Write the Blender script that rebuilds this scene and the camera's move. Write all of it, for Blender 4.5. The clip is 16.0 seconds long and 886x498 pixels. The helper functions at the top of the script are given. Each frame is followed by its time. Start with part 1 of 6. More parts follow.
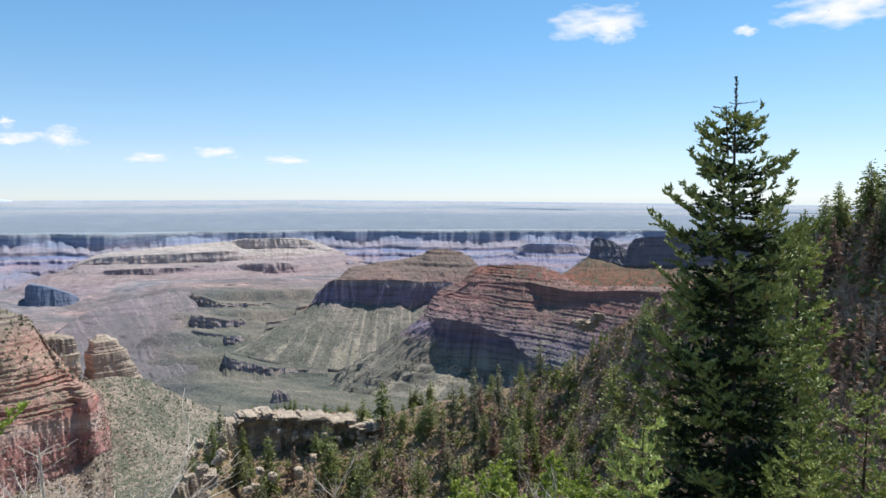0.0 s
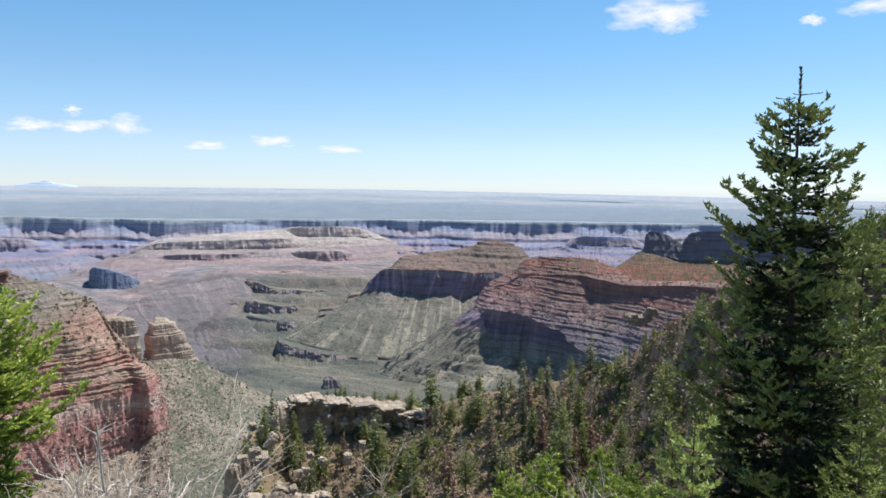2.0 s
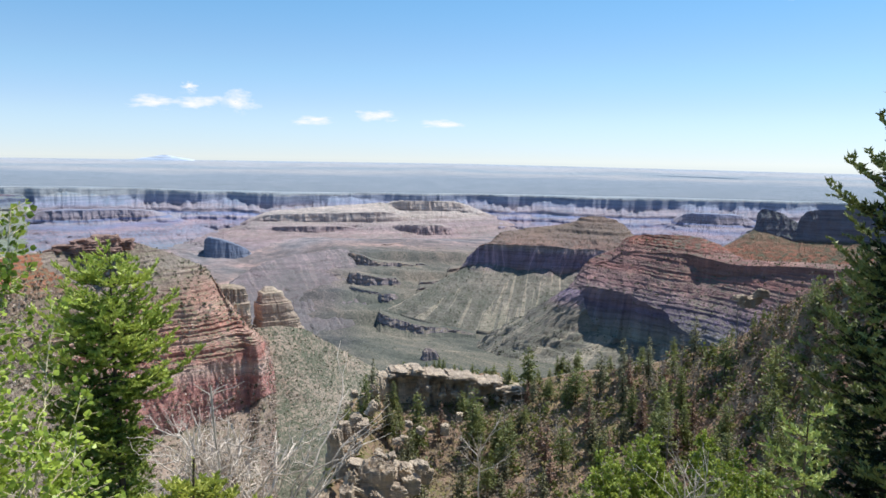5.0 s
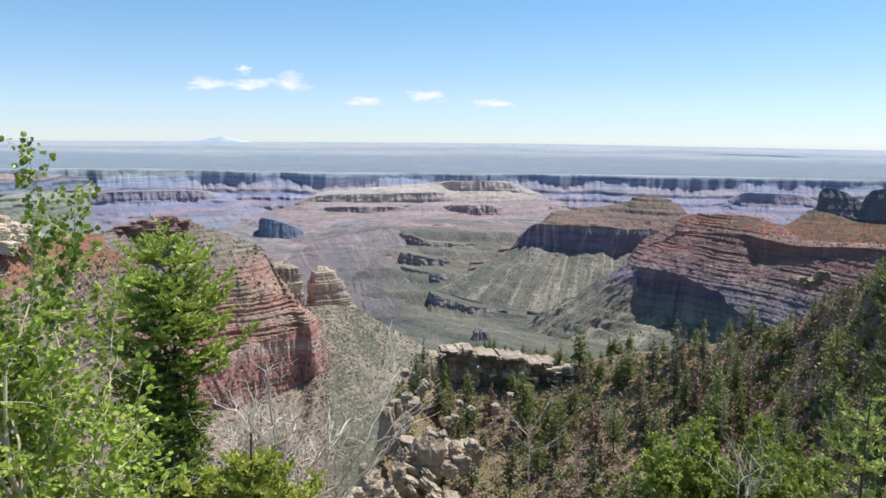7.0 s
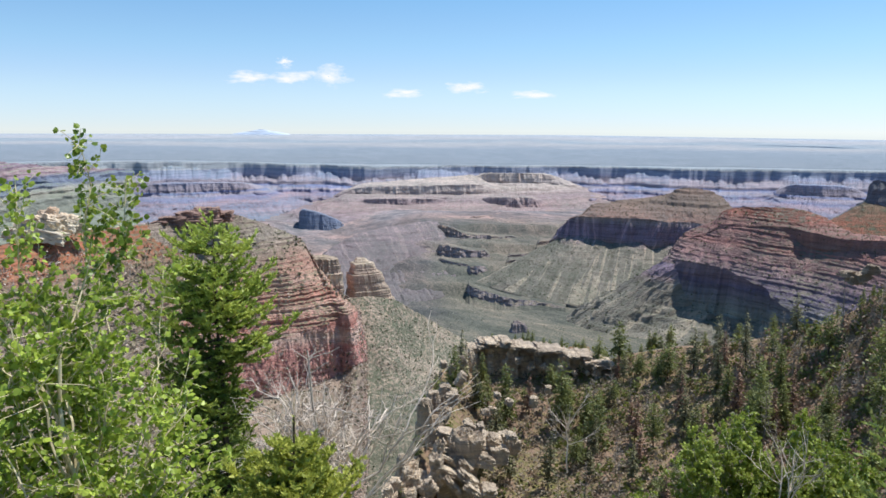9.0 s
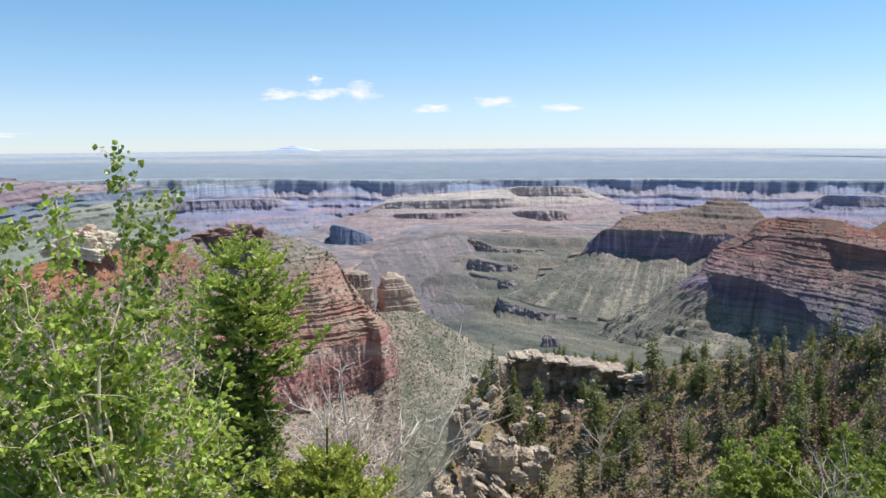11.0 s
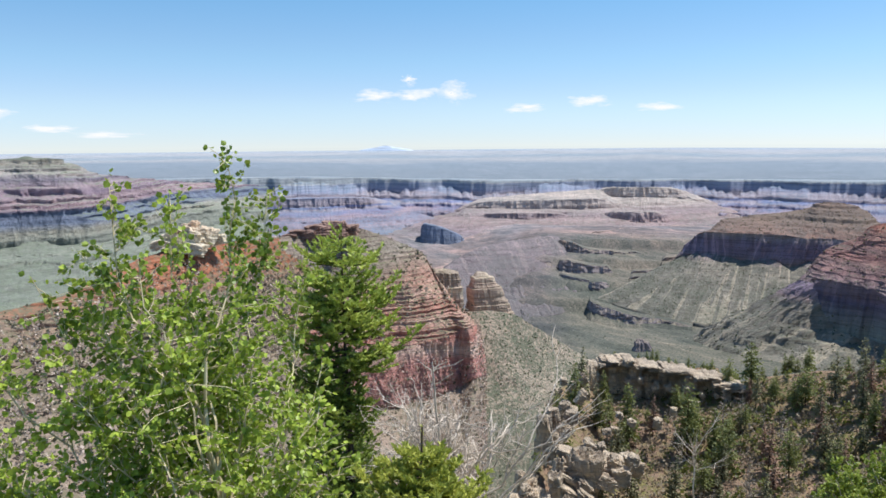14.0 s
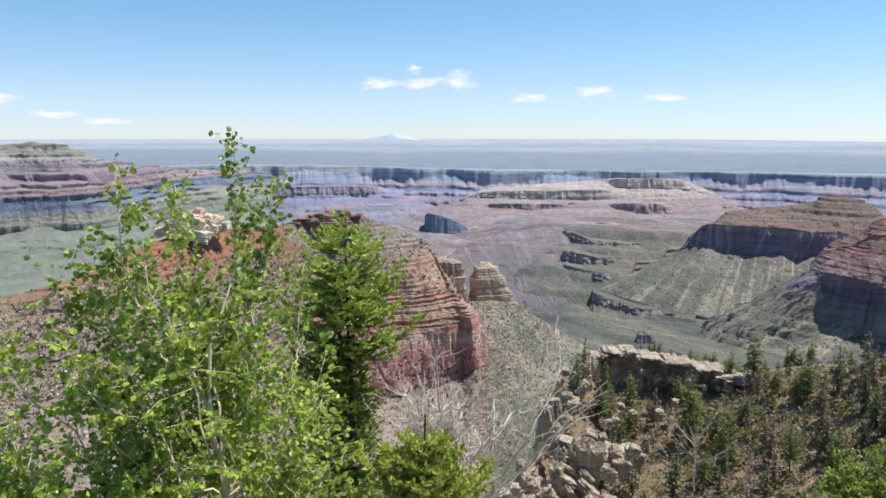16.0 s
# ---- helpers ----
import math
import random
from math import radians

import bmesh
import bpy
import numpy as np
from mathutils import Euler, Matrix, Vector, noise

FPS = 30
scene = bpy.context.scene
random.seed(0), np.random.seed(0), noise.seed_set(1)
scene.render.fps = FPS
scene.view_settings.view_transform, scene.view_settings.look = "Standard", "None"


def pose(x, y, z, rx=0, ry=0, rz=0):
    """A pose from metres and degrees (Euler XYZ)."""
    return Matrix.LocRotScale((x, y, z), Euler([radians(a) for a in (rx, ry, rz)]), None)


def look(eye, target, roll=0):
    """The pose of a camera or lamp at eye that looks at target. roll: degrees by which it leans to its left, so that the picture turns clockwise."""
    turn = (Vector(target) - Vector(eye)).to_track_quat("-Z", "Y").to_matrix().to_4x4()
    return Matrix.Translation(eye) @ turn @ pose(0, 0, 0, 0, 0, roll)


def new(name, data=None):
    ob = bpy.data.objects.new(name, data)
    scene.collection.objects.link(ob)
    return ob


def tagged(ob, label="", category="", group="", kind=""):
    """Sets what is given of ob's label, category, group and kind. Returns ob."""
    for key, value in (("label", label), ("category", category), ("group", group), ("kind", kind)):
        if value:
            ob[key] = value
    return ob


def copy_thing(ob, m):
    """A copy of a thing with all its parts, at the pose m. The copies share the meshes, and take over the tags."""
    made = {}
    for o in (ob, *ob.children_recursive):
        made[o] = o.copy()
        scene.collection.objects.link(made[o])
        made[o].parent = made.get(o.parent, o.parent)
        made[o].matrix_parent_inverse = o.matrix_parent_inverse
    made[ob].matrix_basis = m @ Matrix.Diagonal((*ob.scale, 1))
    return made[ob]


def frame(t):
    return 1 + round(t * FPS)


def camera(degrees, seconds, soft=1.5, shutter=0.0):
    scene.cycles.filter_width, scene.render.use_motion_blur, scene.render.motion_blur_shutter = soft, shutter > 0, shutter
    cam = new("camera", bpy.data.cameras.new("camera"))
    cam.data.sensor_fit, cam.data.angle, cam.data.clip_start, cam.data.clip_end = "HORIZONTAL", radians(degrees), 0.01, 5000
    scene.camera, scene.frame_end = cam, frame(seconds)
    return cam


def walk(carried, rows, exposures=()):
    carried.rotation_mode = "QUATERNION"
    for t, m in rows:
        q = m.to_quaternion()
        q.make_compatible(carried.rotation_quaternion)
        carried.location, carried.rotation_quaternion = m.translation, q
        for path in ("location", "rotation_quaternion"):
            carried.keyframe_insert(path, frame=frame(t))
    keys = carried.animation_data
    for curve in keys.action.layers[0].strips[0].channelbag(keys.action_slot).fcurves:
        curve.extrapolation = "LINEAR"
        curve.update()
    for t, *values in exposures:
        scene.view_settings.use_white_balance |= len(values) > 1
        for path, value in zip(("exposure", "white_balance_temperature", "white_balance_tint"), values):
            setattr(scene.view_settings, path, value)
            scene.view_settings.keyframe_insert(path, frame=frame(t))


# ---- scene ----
cam = camera(60.72, 16.0, soft=1.55)
# seconds, eye x, y, z, then yaw to the left, pitch up and roll in degrees
PATH = [
    (0.0, -0.018, -0.019, 0.016, -24.609, -3.972, -0.063), (0.5, -0.015, -0.013, 0.015, -24.335, -4.121, 0.377),
    (1.0, -0.008, -0.009, 0.014, -23.590, -4.375, 0.396), (1.5, 0.001, -0.004, 0.011, -22.274, -4.571, 0.702),
    (2.0, 0.007, 0.001, 0.011, -20.713, -4.695, 0.663), (2.5, 0.011, 0.009, 0.009, -19.224, -4.878, 0.379),
    (3.0, 0.012, 0.018, 0.006, -17.695, -5.176, 0.583), (3.5, 0.011, 0.029, 0.002, -16.410, -5.520, 0.492),
    (4.0, 0.011, 0.039, 0.002, -15.263, -5.927, 0.595), (6.5, -0.001, 0.027, -0.006, -10.239, -7.823, 0.641),
    (7.0, 0.002, 0.022, -0.000, -9.299, -8.238, 0.405), (7.5, 0.005, 0.013, 0.006, -8.436, -8.623, 0.222),
    (8.0, 0.000, 0.000, 0.000, -7.684, -8.795, -0.029), (8.5, -0.005, -0.010, -0.006, -6.992, -8.843, 0.006),
    (9.0, -0.011, -0.018, -0.012, -6.355, -8.852, 0.207), (11.5, -0.021, -0.038, -0.031, -3.413, -7.569, -0.850),
    (12.0, -0.024, -0.038, -0.027, -2.629, -7.520, -0.991), (12.5, -0.034, -0.038, -0.023, -1.468, -7.582, -0.842),
    (13.0, -0.047, -0.033, -0.021, 0.201, -7.619, -0.826), (13.5, -0.055, -0.023, -0.019, 1.644, -7.631, -0.743),
    (14.0, -0.064, -0.016, -0.023, 2.813, -7.730, -0.531), (14.5, -0.073, -0.012, -0.028, 3.632, -7.917, -0.362),
    (15.0, -0.076, -0.011, -0.029, 3.793, -8.168, -0.263), (15.5, -0.074, -0.011, -0.031, 3.498, -8.368, -0.152),
    (16.0, -0.073, -0.011, -0.032, 3.089, -8.520, 0.023),
]


def view(x, y, z, yaw, pitch, roll):
    a, p = radians(yaw), radians(pitch)
    way = Vector((-math.sin(a) * math.cos(p), math.cos(a) * math.cos(p), math.sin(p)))
    return look((x, y, z), Vector((x, y, z)) + way * 100, roll)


walk(cam, [(row[0], view(*row[1:])) for row in PATH], [(0.0, 0.1, 6200, 10), (16.0, 0.1, 6200, 10)])

# ---- world, sun, exposure ----
SUN_AZ, SUN_EL = 72.0, 64.0
world = bpy.data.worlds.new("world")
scene.world = world
world.use_nodes = True
wn = world.node_tree
sky = wn.nodes.new("ShaderNodeTexSky")
sky.sky_type = "NISHITA"
sky.sun_disc = False
sky.sun_elevation, sky.sun_rotation = radians(SUN_EL), radians(SUN_AZ)
sky.altitude, sky.air_density, sky.dust_density, sky.ozone_density = 2400, 1.1, 0.0, 2.0
back = wn.nodes["Background"]
back.inputs["Strength"].default_value = 0.122
# a little cyan all over, and whitish haze low down, as in dry summer air
way = wn.nodes.new("ShaderNodeTexCoord")
split = wn.nodes.new("ShaderNodeSeparateXYZ")
wn.links.new(way.outputs["Generated"], split.inputs[0])
haze = wn.nodes.new("ShaderNodeValToRGB")
for n, (pos, col) in enumerate(((0.0, (0.77, 0.84, 1.06, 1)), (0.06, (0.9, 0.93, 1.03, 1)), (0.12, (0.88, 1.0, 1.04, 1)), (0.21, (0.79, 1.06, 1.1, 1)))):
    e = haze.color_ramp.elements[n] if n < 2 else haze.color_ramp.elements.new(pos)
    e.position, e.color = pos, col
haze.color_ramp.interpolation = "EASE"
wn.links.new(split.outputs["Z"], haze.inputs["Fac"])
tint = wn.nodes.new("ShaderNodeMix")
tint.data_type, tint.blend_type = "RGBA", "MULTIPLY"
tint.inputs["Factor"].default_value = 1.0
wn.links.new(sky.outputs["Color"], tint.inputs["A"])
wn.links.new(haze.outputs["Color"], tint.inputs["B"])
wn.links.new(tint.outputs["Result"], back.inputs["Color"])
lamp = bpy.data.lights.new("sun", "SUN")
lamp.energy, lamp.angle, lamp.color = 5.0, radians(0.53), (1.0, 0.955, 0.88)
sun = new("sun", lamp)
sa, se = radians(SUN_AZ), radians(SUN_EL)
sun.matrix_world = look((math.sin(sa) * math.cos(se) * 200, math.cos(sa) * math.cos(se) * 200, math.sin(se) * 200), (0, 0, 0))


# ---- numeric helpers ----
def rgb(r, g, b):
    return tuple(((c / 255 + 0.055) / 1.055) ** 2.4 if c > 10 else c / 3295 for c in (r, g, b)) + (1.0,)


def hashed(i, j, k):
    n = (i * 374761393 + j * 668265263 + k * 2147483647 + 1274126177) & 0xFFFFFFFF
    n = ((n ^ (n >> 13)) * 1274126177) & 0xFFFFFFFF
    n = ((n ^ (n >> 16)) * 2246822519) & 0xFFFFFFFF
    return ((n >> 8) & 0xFFFF) / 32767.5 - 1.0


def vnoise(p):
    """Smooth value noise in -1..1 at the points p (n, 3)."""
    base = np.floor(p).astype(np.int64)
    w = p - base
    w = w * w * (3 - 2 * w)
    out = 0
    for a in (0, 1):
        for b in (0, 1):
            for c in (0, 1):
                k = np.abs(1 - a - w[..., 0]) * np.abs(1 - b - w[..., 1]) * np.abs(1 - c - w[..., 2])
                out = out + k * hashed(base[..., 0] + a, base[..., 1] + b, base[..., 2] + c)
    return out


def fbm(p, octaves=4):
    out, amp = 0, 0.55
    for o in range(octaves):
        out = out + amp * vnoise(p + 17.3 * o)
        p, amp = p * 2.03, amp * 0.5
    return out


def smooth(a, b, x):
    t = np.clip((x - a) / (b - a), 0, 1)
    return t * t * (3 - 2 * t)


def polar(points):
    """Points of (bearing to the right of +y, elevation, horizontal distance) as metres."""
    p = np.array(points, float)
    a, e = np.radians(p[:, 0]), np.radians(p[:, 1])
    return np.stack([p[:, 2] * np.sin(a), p[:, 2] * np.cos(a), p[:, 2] * np.tan(e)], 1)


def place(az, el, d):
    return Vector(polar([(az, el, d)])[0])


def spline(points, n):
    """n points along a Catmull-Rom curve."""
    p = np.vstack([2 * points[0] - points[1], points, 2 * points[-1] - points[-2]])
    s = np.linspace(0, len(points) - 1 - 1e-9, n)
    i = s.astype(int)
    t = (s - i)[:, None]
    a, b, c, d = p[i], p[i + 1], p[i + 2], p[i + 3]
    return 0.5 * (2 * b + (c - a) * t + (2 * a - 5 * b + 4 * c - d) * t**2 + (3 * b - a - 3 * c + d) * t**3)


def mesh_of(name, verts, faces, material, flat=True):
    me = bpy.data.meshes.new(name)
    verts = np.asarray(verts, np.float32)
    faces = np.asarray(faces, np.int32)
    k = faces.shape[1]
    me.vertices.add(len(verts))
    me.vertices.foreach_set("co", verts.ravel())
    me.loops.add(faces.size)
    me.loops.foreach_set("vertex_index", faces.ravel())
    me.polygons.add(len(faces))
    me.polygons.foreach_set("loop_start", np.arange(0, faces.size, k, dtype=np.int32))
    me.polygons.foreach_set("use_smooth", np.full(len(faces), not flat))
    me.update(calc_edges=True)
    me.validate()
    if material:
        me.materials.append(material)
    return me


def grid_faces(nr, nc, wrap=False):
    r, c = np.meshgrid(np.arange(nr - 1), np.arange(nc if wrap else nc - 1), indexing="ij")
    a = (r * nc + c).ravel()
    b = (r * nc + (c + 1) % nc).ravel()
    return np.stack([a, b, b + nc, a + nc], 1)


def thing(name, label, category, at=(0, 0, 0), group="", kind=""):
    ob = new(name)
    ob.location = at
    return tagged(ob, label, category, group, kind)


def part(name, mesh, parent, label="", kind=""):
    ob = new(name, mesh)
    ob.parent = parent
    return tagged(ob, label, kind=kind)


# ---- materials ----
def node_material(name):
    m = bpy.data.materials.new(name)
    m.use_nodes = True
    m.cycles.emission_sampling = "NONE"
    nt = m.node_tree
    return m, nt, nt.nodes["Principled BSDF"]


def add(nt, kind, **values):
    node = nt.nodes.new(kind)
    for key, v in values.items():
        node.inputs[key.replace("_", " ")].default_value = v
    return node


def ramp(nt, stops, source, hard=False):
    node = nt.nodes.new("ShaderNodeValToRGB")
    els = node.color_ramp.elements
    node.color_ramp.interpolation = "CONSTANT" if hard else "LINEAR"
    for n, (pos, col) in enumerate(stops):
        e = els[n] if n < 2 else els.new(pos)
        e.position, e.color = pos, col if len(col) == 4 else (*col, 1)
    nt.links.new(source, node.inputs["Fac"])
    return node.outputs["Color"]


def mixed(nt, fac, a, b, mode="MIX"):
    node = nt.nodes.new("ShaderNodeMix")
    node.data_type, node.blend_type = "RGBA", mode
    for sock, v in ((node.inputs["Factor"], fac), (node.inputs["A"], a), (node.inputs["B"], b)):
        if isinstance(v, bpy.types.NodeSocket):
            nt.links.new(v, sock)
        else:
            sock.default_value = v
    return node.outputs["Result"]


def maths(nt, op, a, b=0.0, c=None, clamp=False):
    node = nt.nodes.new("ShaderNodeMath")
    node.operation, node.use_clamp = op, clamp
    for n, v in enumerate((a, b) if c is None else (a, b, c)):
        if isinstance(v, bpy.types.NodeSocket):
            nt.links.new(v, node.inputs[n])
        else:
            node.inputs[n].default_value = v
    return node.outputs[0]


def noise_of(nt, scale, detail=4.0, stretch=None, rough=0.55):
    geo = nt.nodes.new("ShaderNodeNewGeometry")
    src = geo.outputs["Position"]
    if stretch:
        mp = nt.nodes.new("ShaderNodeMapping")
        mp.inputs["Scale"].default_value = stretch
        nt.links.new(src, mp.inputs["Vector"])
        src = mp.outputs[0]
    n = add(nt, "ShaderNodeTexNoise", Scale=scale, Detail=detail, Roughness=rough)
    nt.links.new(src, n.inputs["Vector"])
    return n.outputs["Fac"]


def rock_material(name, lo, hi, stops, grain, plant, cover, slope=(0.55, 0.85), dots=0.2, warp=0.06, bump=0.6, streak=0.35, gully=0.0):
    """Banded rock between the heights lo and hi, with stains, streaks and scrub on the flatter parts.
    grain: size in metres of the fine relief; plant: colour of the scrub; cover: 0..1."""
    m, nt, bsdf = node_material(name)
    geo = nt.nodes.new("ShaderNodeNewGeometry")
    xyz = nt.nodes.new("ShaderNodeSeparateXYZ")
    nt.links.new(geo.outputs["Position"], xyz.inputs[0])
    h = maths(nt, "DIVIDE", maths(nt, "SUBTRACT", xyz.outputs["Z"], lo), hi - lo)
    big = noise_of(nt, 1 / (grain * 60), 5)
    h = maths(nt, "ADD", h, maths(nt, "MULTIPLY", maths(nt, "SUBTRACT", big, 0.5), warp * 2))
    fine = noise_of(nt, 1 / (grain * 8), 6, (1, 1, 3.5), 0.65)
    h = maths(nt, "ADD", h, maths(nt, "MULTIPLY", maths(nt, "SUBTRACT", fine, 0.5), warp))
    col = ramp(nt, stops, h)
    layers = noise_of(nt, 1 / (grain * 3), 5, (0.12, 0.12, 2.2), 0.7)
    col = mixed(nt, 0.75, col, ramp(nt, [(0.3, (0.5, 0.46, 0.45)), (0.5, (1, 1, 1)), (0.72, (1.35, 1.28, 1.2))], layers), "MULTIPLY")
    drip = noise_of(nt, 1 / (grain * 4), 5, (1.0, 1.0, 0.12), 0.6)
    col = mixed(nt, streak, col, ramp(nt, [(0.35, (0.55, 0.5, 0.5)), (0.6, (1.1, 1.08, 1.05))], drip), "MULTIPLY")
    nz = nt.nodes.new("ShaderNodeSeparateXYZ")
    nt.links.new(geo.outputs["Normal"], nz.inputs[0])
    flat = nt.nodes.new("ShaderNodeMapRange")
    flat.inputs["From Min"].default_value, flat.inputs["From Max"].default_value = slope
    nt.links.new(nz.outputs["Z"], flat.inputs["Value"])
    spots = noise_of(nt, 1 / (grain * 2.0), 3, None, 0.7)
    patch = noise_of(nt, 1 / (grain * 30), 4)
    amount = maths(nt, "ADD", spots, maths(nt, "MULTIPLY", maths(nt, "SUBTRACT", patch, 0.5), 0.6))
    amount = maths(nt, "ADD", amount, cover - 0.5)
    speck = ramp(nt, [(0.5 - dots / 2, (0, 0, 0)), (0.5 + dots / 2, (1, 1, 1))], amount)
    green = mixed(nt, spots, tuple(0.55 * c for c in plant[:3]) + (1,), tuple(1.5 * c for c in plant[:3]) + (1,))
    col = mixed(nt, maths(nt, "MULTIPLY", speck, flat.outputs[0], clamp=True), col, green)
    if gully:
        uv = nt.nodes.new("ShaderNodeUVMap")
        uv.uv_map = "along"
        mp = nt.nodes.new("ShaderNodeMapping")
        mp.inputs["Scale"].default_value = (1 / (grain * 6), 0.012, 1)
        nt.links.new(uv.outputs[0], mp.inputs["Vector"])
        wash = add(nt, "ShaderNodeTexNoise", Scale=1.0, Detail=4.0, Roughness=0.55, Distortion=0.4)
        nt.links.new(mp.outputs[0], wash.inputs["Vector"])
        col = mixed(nt, gully, col, ramp(nt, [(0.34, (0.7, 0.72, 0.68)), (0.5, (0.96, 0.97, 0.94)), (0.56, (1.0, 1.0, 1.0)), (0.59, (1.8, 1.68, 1.52))], wash.outputs["Fac"]), "MULTIPLY")
    nt.links.new(col, bsdf.inputs["Base Color"])
    bsdf.inputs["Roughness"].default_value = 0.92
    bsdf.inputs["Specular IOR Level"].default_value = 0.15
    rel = noise_of(nt, 1 / (grain * 1.5), 8, (1, 1, 1.6), 0.7)
    bp = add(nt, "ShaderNodeBump", Strength=bump, Distance=grain * 1.6)
    nt.links.new(rel, bp.inputs["Height"])
    nt.links.new(bp.outputs[0], bsdf.inputs["Normal"])
    return m


def leaf_material(name, dark, light, trans=0.35, rough=0.55, hue_scale=1.0):
    """Foliage: each leaf or clump its own shade, the whole drifting between the two colours."""
    m, nt, bsdf = node_material(name)
    geo = nt.nodes.new("ShaderNodeNewGeometry")
    info = nt.nodes.new("ShaderNodeObjectInfo")
    patch = noise_of(nt, hue_scale, 3)
    v = maths(nt, "ADD", maths(nt, "MULTIPLY", geo.outputs["Random Per Island"], 0.55), maths(nt, "MULTIPLY", patch, 0.9))
    v = maths(nt, "ADD", v, maths(nt, "MULTIPLY", info.outputs["Random"], 0.35))
    col = ramp(nt, [(0.35, dark), (1.25 / 1.3, light)], maths(nt, "DIVIDE", v, 1.35))
    nt.links.new(col, bsdf.inputs["Base Color"])
    bsdf.inputs["Roughness"].default_value = rough
    bsdf.inputs["Specular IOR Level"].default_value = 0.3
    tr = nt.nodes.new("ShaderNodeBsdfTranslucent")
    nt.links.new(mixed(nt, 0.5, col, (0.40, 0.43, 0.07, 1), "MIX") if trans > 0.2 else col, tr.inputs["Color"])
    mx = nt.nodes.new("ShaderNodeMixShader")
    mx.inputs[0].default_value = trans
    nt.links.new(bsdf.outputs[0], mx.inputs[1])
    nt.links.new(tr.outputs[0], mx.inputs[2])
    nt.links.new(mx.outputs[0], nt.nodes["Material Output"].inputs["Surface"])
    return m


def bark_material(name, dark, light, scale, stretch=(1, 1, 0.25)):
    m, nt, bsdf = node_material(name)
    n = noise_of(nt, scale, 6, stretch, 0.65)
    nt.links.new(ramp(nt, [(0.32, dark), (0.62, light)], n), bsdf.inputs["Base Color"])
    bsdf.inputs["Roughness"].default_value = 0.9
    bsdf.inputs["Specular IOR Level"].default_value = 0.15
    bp = add(nt, "ShaderNodeBump", Strength=0.6, Distance=0.01)
    nt.links.new(n, bp.inputs["Height"])
    nt.links.new(bp.outputs[0], bsdf.inputs["Normal"])
    return m


red_rock = rock_material(
    "red_sandstone", -165, -35,
    [(0.0, rgb(189, 165, 150)), (0.2, rgb(189, 161, 147)), (0.27, rgb(196, 150, 141)), (0.38, rgb(200, 147, 139)), (0.43, rgb(227, 200, 185)), (0.48, rgb(194, 136, 125)),
     (0.54, rgb(220, 183, 167)), (0.58, rgb(194, 134, 121)), (0.64, rgb(216, 180, 163)), (0.69, rgb(192, 150, 135)), (0.76, rgb(178, 157, 143)), (0.82, rgb(170, 160, 148)), (0.92, rgb(172, 156, 143)), (1.0, rgb(169, 150, 134))],
    1.0, rgb(128, 125, 101), 0.5, (0.5, 0.8), 0.2, 0.06, 1.0, 0.55)
brush_soil = rock_material(
    "brushy_slope_soil", -165, -35, [(0.0, rgb(168, 149, 134)), (0.35, rgb(164, 147, 132)), (0.66, rgb(155, 139, 124)), (0.8, rgb(153, 132, 116)), (0.86, rgb(181, 118, 90)), (1.0, rgb(178, 113, 88))], 1.1, rgb(118, 113, 92), 0.5, (0.2, 0.6), 0.25, 0.1)
talus_rock = rock_material(
    "grey_talus", -240, -110, [(0.0, rgb(149, 143, 128)), (0.5, rgb(165, 154, 138)), (1.0, rgb(177, 159, 143))], 0.9, rgb(104, 107, 90), 0.53, (0.3, 0.6), 0.16, 0.06, 0.8, 0.1, 0.15)
tower_rock = rock_material(
    "layered_tower_rock", -125, -72, [(0.0, rgb(178, 161, 144)), (0.3, rgb(185, 165, 148)), (0.45, rgb(166, 150, 135)), (0.7, rgb(187, 167, 150)), (0.78, rgb(212, 196, 173)), (0.84, rgb(164, 146, 133)), (1.0, rgb(176, 159, 141))],
    1.0, rgb(87, 94, 64), 0.4, (0.6, 0.9), 0.2)
brown_cap = rock_material("brown_caprock", -60, -35, [(0.0, rgb(172, 140, 128)), (0.5, rgb(160, 132, 122)), (1.0, rgb(178, 150, 136))], 0.9, rgb(120, 112, 92), 0.3, (0.7, 0.95), 0.25, 0.08, 1.0, 0.4)
# mauve stops at 0.5 to 0.66 put blue shade into the cap cliff's colour
mesa_rock = rock_material(
    "mesa_rock", -262, -95,
    [(0.0, rgb(138, 134, 124)), (0.2, rgb(148, 142, 131)), (0.46, rgb(154, 146, 135)), (0.5, rgb(162, 143, 145)), (0.56, rgb(154, 137, 156)), (0.66, rgb(150, 133, 151)), (0.72, rgb(170, 154, 153)),
     (0.85, rgb(154, 133, 128)), (1.0, rgb(156, 129, 124))],
    1.9, rgb(113, 113, 102), 0.5, (0.55, 0.85), 0.25, 0.04, 0.9, 0.35, 0.7)
mesa_top_rock = rock_material("mesa_summit_soil", -140, -85, [(0.0, rgb(146, 118, 108)), (0.5, rgb(138, 122, 108)), (1.0, rgb(148, 122, 108))], 2.6, rgb(118, 106, 99), 0.5, (0.4, 0.8), 0.3, 0.1, 0.5, 0.1)
